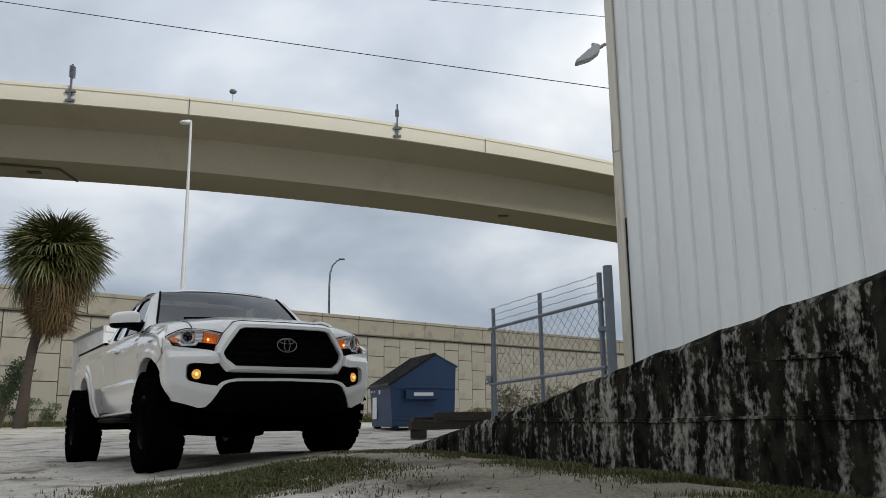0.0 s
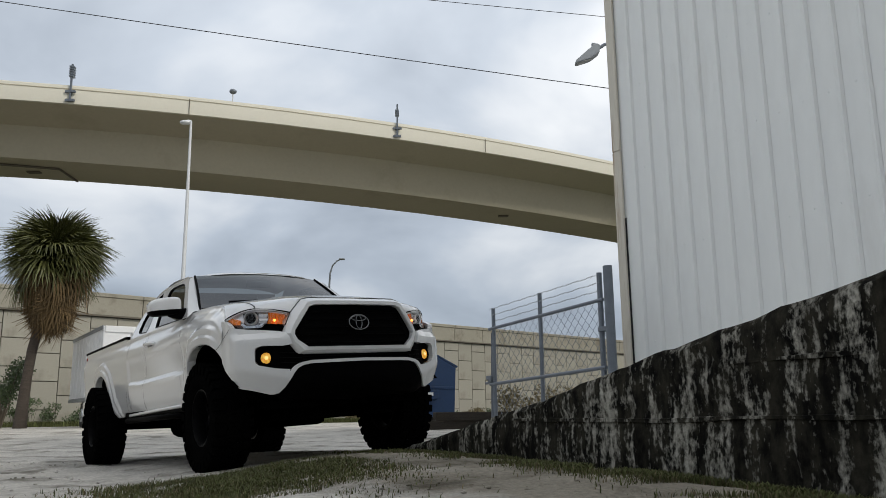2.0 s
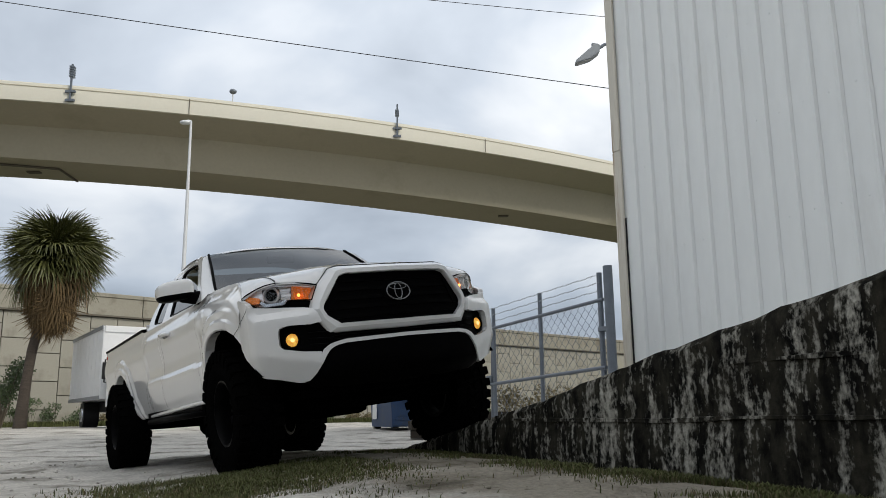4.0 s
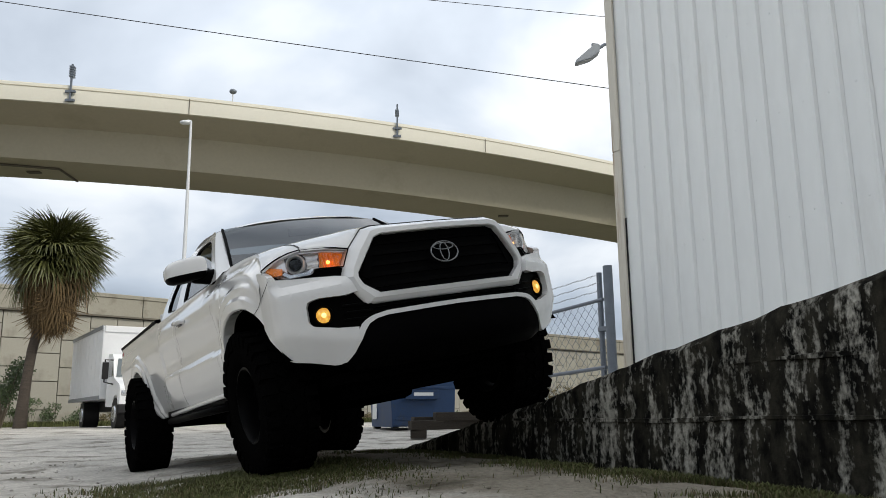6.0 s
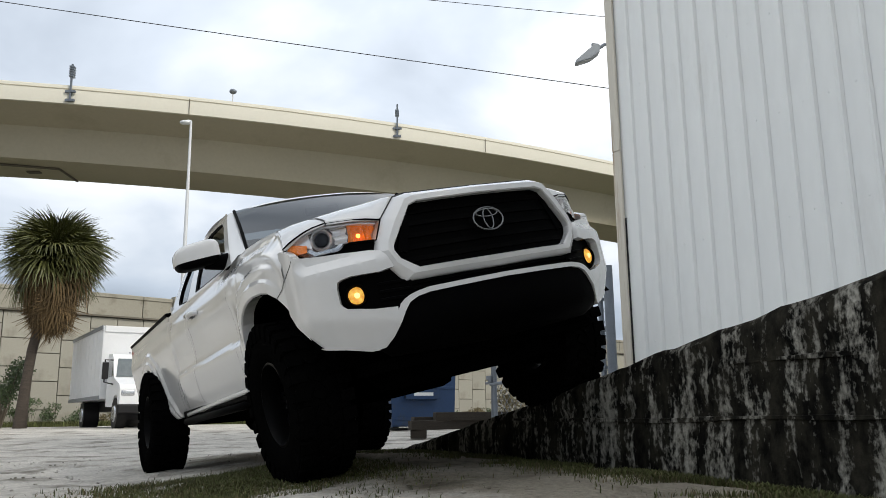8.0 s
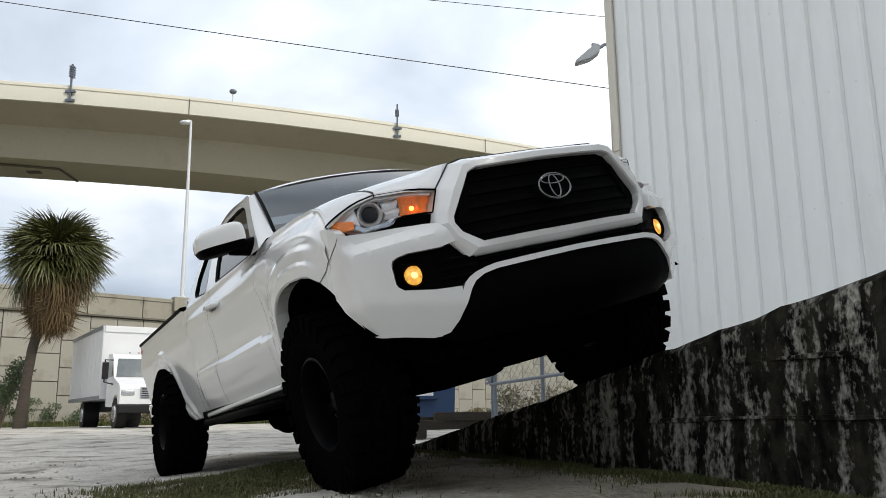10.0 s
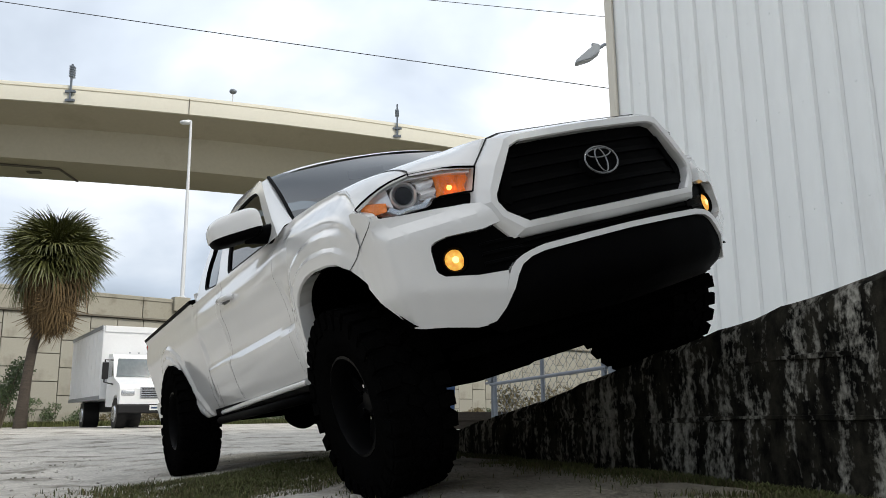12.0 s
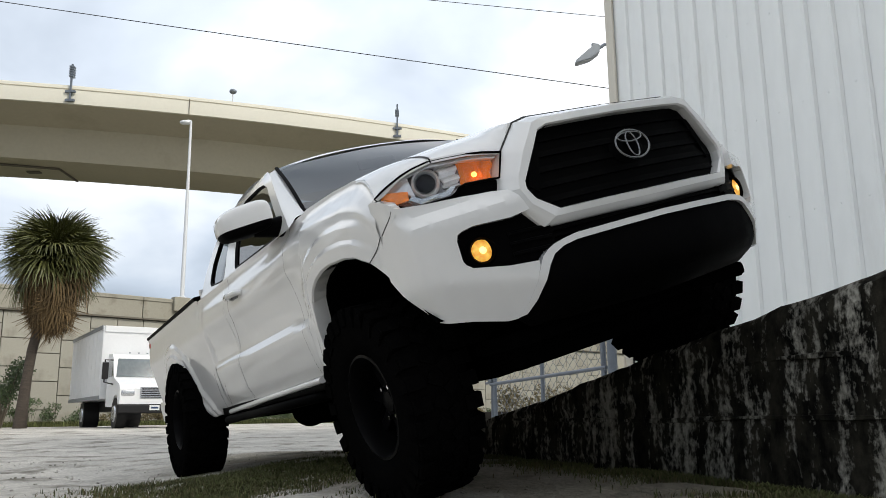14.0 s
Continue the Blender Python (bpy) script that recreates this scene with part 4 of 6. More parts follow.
def make_bushes():
    rng = random.Random(5)
    # a small leafy tree beside the palm
    root = thing("shrub_tree", "small leafy shrub growing before the far wall", "shrub", "shrubs", at=pose(-17.9, 33.5, 0.2))
    stems = bmesh.new()
    leaves = bmesh.new()
    for k in range(9):
        a = rng.uniform(0, 6.28)
        tip = Vector((math.cos(a) * rng.uniform(0.3, 1.0), math.sin(a) * 0.6, rng.uniform(1.3, 2.5)))
        add_tube(stems, [(0, 0, -0.1), tip * 0.5 + Vector((0, 0, 0.2)), tip], [0.035, 0.02, 0.008], 5)
        leaf_cloud(leaves, rng, tip, 0.42, 130, 0.075)
        leaf_cloud(leaves, rng, tip * 0.8, 0.4, 60, 0.07)
    part("branch", stems, TWIG, root)
    part("crown", leaves, LEAF, root)
    # weeds and dry stalks along the foot of the far wall
    n = 0
    for s in np.arange(-10, 40, 0.9):
        base = FAR @ Vector((s + rng.uniform(-0.3, 0.3), -rng.uniform(0.4, 1.4), 0.2))
        w = thing("weed_clump", "dry weeds at the foot of the far wall", "weeds", "weeds along the wall", at=pose(*base))
        bm = bmesh.new()
        stalks = bmesh.new()
        hgt = rng.uniform(0.35, 1.0) * (1.3 if s < 8 else 0.8)
        for k in range(14):
            a = rng.uniform(0, 6.28)
            tip = Vector((math.cos(a) * rng.uniform(0.1, 0.6), math.sin(a) * 0.4, hgt * rng.uniform(0.5, 1.3)))
            add_tube(stalks, [(tip.x * 0.3, tip.y * 0.3, -0.05), tip], [0.012, 0.005], 4)
            leaf_cloud(bm, rng, tip * 0.8, 0.25, 26, 0.07)
        tagged(part("stalk", stalks, TWIG, w), kind="stuff")
        part("foliage", bm, GRASS_DRY if rng.random() < 0.5 else LEAF, w)
    # bush seen through the gate
    bush = thing("bush", "low dry green bush behind the gate", "bush", "shrubs", at=pose(2.3, 19.5, 0.2))
    bm = bmesh.new()
    for k in range(9):
        leaf_cloud(bm, rng, (rng.uniform(-0.9, 0.9), rng.uniform(-0.4, 0.4), rng.uniform(0.2, 0.65)), 0.4, 170, 0.06)
    part("foliage", bm, GRASS_DRY, bush)
    st = bmesh.new()
    for k in range(12):
        add_tube(st, [(rng.uniform(-0.7, 0.7), 0, -0.1), (rng.uniform(-0.9, 0.9), 0, rng.uniform(0.4, 1.1))], [0.012, 0.006], 4)
    part("twig", st, TWIG, bush)


make_bushes()


def blades(name, label, spots, mat, seed, count, height, spread):
    """Grass as many bent blades, in one mesh."""
    rng = random.Random(seed)
    bm = bmesh.new()
    for _ in range(count):
        x, y = spots(rng)
        if x is None:
            continue
        z = terrain(x, y) - 0.01
        h = height * rng.uniform(0.35, 1.25)
        a = rng.uniform(0, 6.28)
        lean = Vector((math.cos(a), math.sin(a), 0)) * h * rng.uniform(0.2, 0.9)
        side = Vector((-math.sin(a), math.cos(a), 0)) * rng.uniform(0.0015, 0.0035) * spread
        p = Vector((x, y, z))
        a0, b0 = bm.verts.new(p - side), bm.verts.new(p + side)
        m1, m2 = bm.verts.new(p + lean * 0.35 + Vector((0, 0, h * 0.6)) - side * 0.7), bm.verts.new(p + lean * 0.35 + Vector((0, 0, h * 0.6)) + side * 0.7)
        t = bm.verts.new(p + lean + Vector((0, 0, h * 0.85)))
        bm.faces.new((a0, b0, m2, m1))
        bm.faces.new((m1, m2, t))
    ob = new(name, finish(bm, name, mat))
    tagged(ob, label, "grass", kind="stuff")


def patch_spots(rng):
    x, y = rng.gauss(-0.98, 0.36), rng.gauss(4.6, 0.55)
    if noise.noise((x * 2.7, y * 2.7, 3.0)) < -0.38 or y < 2.5 or x * N.x + y * N.y > 1.95:
        return None, None
    return x, y


def wall_foot_spots(rng):
    s = rng.uniform(-6.4, -1.4)
    c = WALL_C - abs(rng.gauss(0, 0.20)) - 0.01
    if noise.noise((s * 2.5, c * 3, 1.0)) < -0.22:
        return None, None
    p = YARD @ Vector((s, c, 0))
    return p.x, p.y


def verge_spots(rng):
    s, c = rng.uniform(-12, 30), -rng.uniform(0.3, 5.0)
    p = FAR @ Vector((s, c, 0))
    return p.x, p.y


blades("grass", "short green grass patch in the dirt", patch_spots, GRASS_MAT, 1, 24000, 0.036, 1.1)
blades("grass", "dry grass mixed into the green patch", patch_spots, GRASS_DRY, 2, 13000, 0.030, 1.1)
blades("grass", "grass and weeds along the ramp wall", wall_foot_spots, GRASS_MAT, 3, 24000, 0.040, 1.1)
blades("grass", "dry grass along the ramp wall", wall_foot_spots, GRASS_DRY, 6, 12000, 0.035, 1.1)
blades("grass", "grass verge before the far wall", verge_spots, GRASS_MAT, 4, 40000, 0.30, 7.0)


def make_stones():
    rng = random.Random(9)
    bm = bmesh.new()
    for _ in range(900):
        x, y = rng.uniform(-5, 2.2), rng.uniform(3.2, 11)
        if Vector((x, y, 0)).dot(N) > WALL_C - 0.02:
            continue
        r = rng.uniform(0.004, 0.013)
        m = Matrix.Translation((x, y, terrain(x, y) + r * 0.2)) @ Matrix.Rotation(rng.uniform(0, 6), 4, "Z") @ Matrix.Diagonal((1.3, 1, 0.6, 1))
        bmesh.ops.create_icosphere(bm, subdivisions=1, radius=r, matrix=m)
    ob = new("gravel", finish(bm, "gravel", SAND, 60))
    tagged(ob, "small loose stones on the dirt", "gravel", kind="stuff")


make_stones()


# ---------------------------------------------------------------- pickup truck
PAINT = material("white_car_paint", (0.75, 0.75, 0.745), 0.22, var=0.012, scale=1.5, fine=20, bump=0.0, coat=1.0)
PAINT_DARK = material("door_gap", (0.03, 0.03, 0.03), 0.7, var=0.1, bump=0.0)
GRILLE_BLACK = material("grille_black", (0.0015, 0.0015, 0.0016), 0.3, spec=0.012, var=0.2, scale=10, fine=80, bump=0.03)
TRIM_BLACK = material("black_trim", (0.002, 0.002, 0.0022), 0.5, spec=0.015, var=0.2, scale=10, fine=80, bump=0.06)
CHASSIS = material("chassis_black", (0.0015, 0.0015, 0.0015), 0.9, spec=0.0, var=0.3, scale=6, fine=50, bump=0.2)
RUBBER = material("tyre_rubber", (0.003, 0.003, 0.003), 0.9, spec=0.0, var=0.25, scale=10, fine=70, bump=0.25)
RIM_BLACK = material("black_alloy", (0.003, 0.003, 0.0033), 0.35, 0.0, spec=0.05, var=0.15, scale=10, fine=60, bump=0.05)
# chrome toned down to stand for the dark surroundings it would mirror
EMBLEM = material("emblem_dimmed_chrome", (0.20, 0.205, 0.21), 0.2, 1.0, var=0.02, bump=0.0)
CHROME = material("chrome", (0.78, 0.79, 0.80), 0.08, 1.0, var=0.02, bump=0.0)
REFLECTOR = material("lamp_reflector", (0.86, 0.87, 0.88), 0.16, 0.55, var=0.15, scale=30, fine=90, bump=0.1)
LAMP_DARK = material("lamp_bezel", (0.28, 0.28, 0.29), 0.22, 0.7, var=0.2, scale=12, fine=60, bump=0.05)
AMBER = material("amber_reflector", (0.62, 0.17, 0.025), 0.2, 0.2, var=0.6, scale=18, fine=60, bump=0.4, emit=(1.0, 0.28, 0.03), power=0.12)
AMBER_GLOW = material("amber_bulb", (1.0, 0.5, 0.1), 0.3, var=0.2, emit=(1.0, 0.35, 0.05), power=3.5, bump=0.0)
FOG_GLOW = material("fog_lamp_glow", (1.0, 0.7, 0.2), 0.15, var=0.5, scale=45, fine=60, emit=(1.0, 0.40, 0.02), power=0.42, bump=0.5)
FOG_BULB = material("fog_bulb", (1.0, 0.9, 0.6), 0.2, var=0.1, emit=(1.0, 0.62, 0.16), power=1.2, bump=0.0)
RED_LENS = material("red_lamp_lens", (0.35, 0.02, 0.02), 0.15, var=0.15, scale=20, fine=60, bump=0.05)
LENS = glass_material("clear_lens", (0.98, 0.98, 0.98), 0.0, 1.3)
CAR_GLASS = thin_glass("tinted_glass", (0.17, 0.195, 0.20), 2.3)
SEAT = material("dark_seat_cloth", (0.03, 0.03, 0.032), 0.9, var=0.2, scale=12, fine=80, bump=0.2)

TYRE_R, TYRE_W = 0.415, 0.285
AXLE_F, AXLE_R, HUB_Y, HUB_F = 0.05, -3.235, 0.90, 0.79
# wheel openings as (x, z) from rear to front; the front one runs on into the bumper's end
ARCH_F = ([-0.295, -0.285, -0.255, -0.205, -0.14, -0.05, 0.05, 0.20, 0.30, 0.375, 0.45, 0.66], [0.50, 0.70, 0.785, 0.832, 0.860, 0.880, 0.886, 0.876, 0.856, 0.815, 0.737, 0.520])
ARCH_R = ([-3.72, -3.69, -3.60, -3.50, -3.36, -3.25, -3.12, -3.03, -2.93, -2.80], [0.52, 0.72, 0.825, 0.866, 0.880, 0.858, 0.795, 0.670, 0.514, 0.42])


def lerp_list(v, a, b):
    return float(np.interp(v, a, b))


def edge_z(x):
    """Height of the body's shoulder line from the headlight to the tail."""
    return lerp_list(x, [-4.4, -2.45, -2.38, -1.5, -0.75, -0.5, -0.3, 0.0, 0.2, 0.30, 0.37, 0.42, 0.46, 0.494], [1.215, 1.20, 1.18, 1.172, 1.176, 1.200, 1.212, 1.198, 1.180, 1.160, 1.136, 1.108, 1.074, 1.030])


def edge_y(x):
    return lerp_list(x, [-4.4, -2.4, -0.8, -0.4, 0.1, 0.24, 0.35, 0.42, 0.494], [0.865, 0.86, 0.850, 0.800, 0.790, 0.792, 0.812, 0.834, 0.862])


def arch_gap(x, z, arch):
    """Distance from a point of the side to the edge of a wheel opening."""
    best = 9.0
    px, pz = arch
    for i in range(len(px) - 1):
        ax, az, bx, bz = px[i], pz[i], px[i + 1], pz[i + 1]
        t = min(1.0, max(0.0, ((x - ax) * (bx - ax) + (z - az) * (bz - az)) / ((bx - ax) ** 2 + (bz - az) ** 2)))
        best = min(best, math.hypot(x - ax - t * (bx - ax), z - az - t * (bz - az)))
    return best


def side_y(x, z):
    door = lerp_list(z, [0.40, 0.45, 0.52, 0.60, 0.68, 0.705, 0.738, 0.752, 0.82, 0.92, 0.975, 1.01, 1.10, 1.20], [0.80, 0.845, 0.872, 0.886, 0.897, 0.895, 0.871, 0.869, 0.870, 0.884, 0.899, 0.898, 0.880, 0.852])
    ends = lerp_list(z, [0.40, 0.46, 0.55, 0.70, 0.85, 0.97, 1.02, 1.12, 1.22], [0.815, 0.850, 0.868, 0.876, 0.886, 0.898, 0.894, 0.870, 0.835])
    k = smoothstep((x + 2.32) / 0.10) * smoothstep((-0.36 - x) / 0.12)
    base = ends + (door - ends) * k
    for arch in (ARCH_F, ARCH_R):
        if arch[0][0] - 0.4 < x < arch[0][-1] + 0.3:
            d = arch_gap(x, z, arch)
            fade = 1 - smoothstep((x - 0.30) / 0.16) if arch is ARCH_F else 1.0
            base += fade * (0.015 * smoothstep((0.080 - d) / 0.026) + 0.018 * smoothstep((0.155 - d) / 0.034))
    top = edge_z(x)
    k = smoothstep((z - top + 0.12) / 0.12)
    return base * (1 - k) + edge_y(x) * k


def arch_bottom(x):
    """Lower edge of the side panels: rocker, wheel openings and bumper ends."""
    low = lerp_list(x, [-4.4, -4.2, -3.8, -2.80, -2.30, -0.53, -0.3], [0.60, 0.50, 0.46, 0.405, 0.428, 0.462, 0.466])
    for ax, az in (ARCH_F, ARCH_R):
        if ax[0] < x < ax[-1]:
            low = max(low, lerp_list(x, ax, az))
    return low


def side_panel(x0, x1, sgn):
    """A stretch of the body side from its lower edge to the shoulder, turned inwards at its edges."""
    bm = bmesh.new()
    n = max(2, int(abs(x1 - x0) / 0.0165))
    xs = [x0 + (x1 - x0) * i / n for i in range(n + 1)]
    rows = []
    for x in xs:
        lo, hi = arch_bottom(x), edge_z(x)
        r = [bm.verts.new((x, sgn * (side_y(x, lo) - 0.07), lo + 0.010)), bm.verts.new((x, sgn * (side_y(x, lo) - 0.008), lo))]
        for k in range(39):
            q = lo + 0.008 + (hi - lo - 0.008) * k / 38
            r.append(bm.verts.new((x, sgn * side_y(x, q), q)))
        rows.append(r)
    for a, b in zip(rows, rows[1:]):
        for i in range(len(a) - 1):
            bm.faces.new((a[i], b[i], b[i + 1], a[i + 1]))
    return bm


def seam_strip(points, sgn, width=0.0045):
    """A dark shut line that follows the body side."""
    bm = bmesh.new()
    prev = None
    pts = []
    for (xa, za), (xb, zb) in zip(points, points[1:]):
        for k in range(10):
            pts.append((xa + (xb - xa) * k / 10, za + (zb - za) * k / 10))
    pts.append(points[-1])
    for i, (x, z) in enumerate(pts):
        xa, za = pts[max(i - 1, 0)]
        xb, zb = pts[min(i + 1, len(pts) - 1)]
        l = math.hypot(xb - xa, zb - za) or 1
        ox, oz = -(zb - za) / l * width / 2, (xb - xa) / l * width / 2
        cur = []
        for q in (-1, 1):
            X, Z = x + q * ox, z + q * oz
            cur.append(bm.verts.new((X, sgn * (side_y(X, Z) + 0.0015), Z)))
        if prev:
            bm.faces.new((prev[0], cur[0], cur[1], prev[1]))
        prev = cur
    return bm


def cut_cells(outline, cell):
    """An outline in (y, z), filled and cut into small cells."""
    bm = bmesh.new()
    bm.faces.new([bm.verts.new((0, y, z)) for y, z in outline])
    bm.normal_update()
    bmesh.ops.triangulate(bm, faces=bm.faces[:])
    for ax in (1, 2):
        lo, hi = min(p[ax - 1] for p in outline), max(p[ax - 1] for p in outline)
        q = lo + cell
        while q < hi:
            co, no = Vector((0, 0, 0)), Vector((0, 0, 0))
            co[ax], no[ax] = q, 1
            bmesh.ops.bisect_plane(bm, geom=bm.verts[:] + bm.edges[:] + bm.faces[:], plane_co=co, plane_no=no)
            q += cell
    bmesh.ops.remove_doubles(bm, verts=bm.verts[:], dist=0.0005)
    return bm


def shell(outline, xf, thick, sgn=1, cell=0.035):
    """A front-facing panel laid on the surface x = xf(y, z), with thickness."""
    bm = cut_cells(outline, cell)
    for v in bm.verts:
        v.co.x = xf(abs(v.co.y), v.co.z)
    if thick:
        g = bmesh.ops.extrude_face_region(bm, geom=bm.faces[:])
        for v in g["geom"]:
            if isinstance(v, bmesh.types.BMVert):
                v.co.x -= thick
    if sgn < 0:
        for v in bm.verts:
            v.co.y = -v.co.y
    return bm


# plan of the bumper from its middle round the corner to the wheel opening: (x, y)
BUMPER_PLAN = [(0.985, 0.0), (0.98, 0.2), (0.96, 0.36), (0.94, 0.47), (0.91, 0.55), (0.845, 0.66), (0.79, 0.74), (0.75, 0.80), (0.705, 0.85), (0.675, 0.872), (0.62, 0.882), (0.55, 0.885), (0.45, 0.886), (0.30, 0.887)]
BUMPER_U = [0.0]
for (xa, ya), (xb, yb) in zip(BUMPER_PLAN, BUMPER_PLAN[1:]):
    BUMPER_U.append(BUMPER_U[-1] + math.hypot(xb - xa, yb - ya))


def u_of_y(y):
    return lerp_list(y, [p[1] for p in BUMPER_PLAN], BUMPER_U)


def u_of_x(x):
    return lerp_list(-x, [-p[0] for p in BUMPER_PLAN], BUMPER_U)


def bumper_at(u, z, back=0.0):
    """A point of the bumper's skin: u along its plan, z up, back into the body."""
    x, y = lerp_list(u, BUMPER_U, [p[0] for p in BUMPER_PLAN]), lerp_list(u, BUMPER_U, [p[1] for p in BUMPER_PLAN])
    xa, ya = lerp_list(u - 0.02, BUMPER_U, [p[0] for p in BUMPER_PLAN]), lerp_list(u - 0.02, BUMPER_U, [p[1] for p in BUMPER_PLAN])
    xb, yb = lerp_list(u + 0.02, BUMPER_U, [p[0] for p in BUMPER_PLAN]), lerp_list(u + 0.02, BUMPER_U, [p[1] for p in BUMPER_PLAN])
    n = Vector((yb - ya, xa - xb, 0)).normalized()
    fold = 0.56 + 0.09 * min(1.0, max(0.0, (y - 0.55) / 0.3))
    if z < fold:
        back += 0.34 * (fold - z)
    p = Vector((x, y, z)) - n * back
    p.x -= 0.055 * smoothstep((z - 0.845) / 0.07) * smoothstep((y - 0.45) / 0.2) * smoothstep(n.x / 0.35)
    return p


def wrapped(outline, back, thick, sgn=1, cell=0.03, surface=bumper_at):
    """A panel cut from an outline in (u, z), laid on the bumper's skin, with thickness."""
    bm = cut_cells(outline, cell)
    g = bmesh.ops.extrude_face_region(bm, geom=bm.faces[:])
    deep = {v for v in g["geom"] if isinstance(v, bmesh.types.BMVert)}
    for v in bm.verts:
        p = surface(abs(v.co.y), v.co.z, back + (thick if v in deep else 0.0))
        v.co = Vector((p.x, math.copysign(p.y, v.co.y) * sgn, p.z))
    return bm


def bumper_x(y, z):
    return bumper_at(u_of_y(y), z).x


def grille_x(y, z):
    return lerp_list(y, [0, 0.2, 0.373, 0.415, 0.503, 0.56], [0.966, 0.958, 0.940, 0.932, 0.905, 0.88]) - 0.12 * (z - 0.78)


def lamp_x(y, z):
    return lerp_list(y, [0.47, 0.543, 0.60, 0.72, 0.80, 0.84, 0.865], [0.838, 0.816, 0.787, 0.702, 0.618, 0.555, 0.498]) - 0.03 * smoothstep((z - 0.95) / 0.14)


def lamp_top(y):
    return lerp_list(y, [0.489, 0.60, 0.715, 0.79, 0.845, 0.862], [1.050, 1.076, 1.092, 1.078, 1.050, 1.034])


def hood_z(x, y):
    zc = lerp_list(x, [-0.8, -0.35, 0.0, 0.3, 0.6, 0.75, 0.83], [1.325, 1.295, 1.268, 1.240, 1.205, 1.178, 1.153])
    ya = abs(y)
    k = min(1.0, ya / 0.80)
    ze = lerp_list(x, [-0.6, -0.35, 0.0, 0.2, 0.37, 0.5, 0.62, 0.75], [1.205, 1.214, 1.200, 1.184, 1.162, 1.140, 1.118, 1.105])
    z = zc + (ze - zc) * k ** 2.4
    # raised middle of the hood, a soft crease along each side
    z += 0.010 * smoothstep((0.42 - ya) / 0.05) * smoothstep((0.75 - x) / 0.3)
    if ya > 0.42:
        gap = z - (lamp_top(ya) + 0.004)
        z -= gap * math.exp(-max(0.0, hood_front(y) - x) / 0.055) * smoothstep((ya - 0.42) / 0.06)
    return z


def hood_front(y):
    """Front edge of hood and wing tops in plan: over the grille, then along the headlights."""
    return lerp_list(abs(y), [0, 0.3, 0.38, 0.42, 0.489, 0.60, 0.715, 0.79, 0.83, 0.862], [0.842, 0.838, 0.828, 0.815, 0.806, 0.763, 0.680, 0.602, 0.545, 0.492])


def make_top_skin(y0, y1, back, sgn=1):
    bm = bmesh.new()
    rows = []
    n, m = max(4, int(abs(y1 - y0) / 0.02)), 56
    for i in range(n + 1):
        r = []
        yy = y0 + (y1 - y0) * i / n
        xf, xb = hood_front(yy), back(yy)
        for j in range(m + 1):
            q = (j / m) ** 1.5
            x = xf + (xb - xf) * q
            y = yy
            w = max(0.0, (abs(yy) - 0.72) / (0.862 - 0.72))
            if w:
                # the outer rows follow the wing's shoulder
                y = math.copysign(0.72 + w * (edge_y(min(x, 0.494)) - 0.72), yy)
            z = hood_z(x, y)
            z += (edge_z(min(x, 0.494)) - z) * w ** 3 * smoothstep((0.64 - x) / 0.15)
            r.append(bm.verts.new((x, sgn * y, z)))
        v = r[0]
        e = bm.verts.new((v.co.x + 0.002, v.co.y, v.co.z - 0.016))
        rows.append([e] + r)
    for a, b in zip(rows, rows[1:]):
        for j in range(m + 1):
            bm.faces.new((a[j], b[j], b[j + 1], a[j + 1]))
    return bm


def cab_y(z):
    return lerp_list(z, [1.14, 1.18, 1.30, 1.45, 1.55, 1.62, 1.67], [0.858, 0.850, 0.802, 0.733, 0.685, 0.642, 0.590])


DOOR_WIN = [(-1.44, 1.190), (-0.64, 1.172), (-0.575, 1.182), (-0.62, 1.240), (-0.97, 1.515), (-1.06, 1.555), (-1.20, 1.575), (-1.47, 1.582), (-1.52, 1.555), (-1.49, 1.33)]
REAR_WIN = [(-2.03, 1.207), (-1.74, 1.182), (-1.70, 1.195), (-1.69, 1.25), (-1.72, 1.54), (-1.75, 1.572), (-1.85, 1.555), (-1.98, 1.47), (-2.07, 1.36), (-2.08, 1.24)]
CAB_EDGE = [(-0.44, 1.168), (-0.50, 1.225), (-0.96, 1.580), (-1.06, 1.622), (-1.16, 1.642), (-1.45, 1.660), (-1.80, 1.648), (-1.98, 1.59), (-2.15, 1.47), (-2.27, 1.33), (-2.34, 1.165)]


def rounded(loop, r=0.3):
    out = []
    n = len(loop)
    for i in range(n):
        p, a, b = Vector(loop[i]), Vector(loop[i - 1]), Vector(loop[(i + 1) % n])
        pa, pb = p.lerp(a, min(r, 0.03 / max((p - a).length, 1e-4))), p.lerp(b, min(r, 0.03 / max((p - b).length, 1e-4)))
        for t in (0, 0.5, 1):
            out.append(tuple(pa.lerp(p, t).lerp(p.lerp(pb, t), t)))
    return out


def fill_loops(loops, put):
    bm = bmesh.new()
    edges = []
    for loop in loops:
        vs = [bm.verts.new((a, 0, b)) for a, b in loop]
        edges += [bm.edges.new((vs[i], vs[(i + 1) % len(vs)])) for i in range(len(vs))]
    bmesh.ops.triangle_fill(bm, use_beauty=True, use_dissolve=False, edges=edges)
    for q in np.arange(1.2, 1.68, 0.03):
        bmesh.ops.bisect_plane(bm, geom=bm.verts[:] + bm.edges[:] + bm.faces[:], plane_co=(0, 0, q), plane_no=(0, 0, 1))
    for v in bm.verts:
        v.co = put(v.co.x, v.co.z)
    return bm


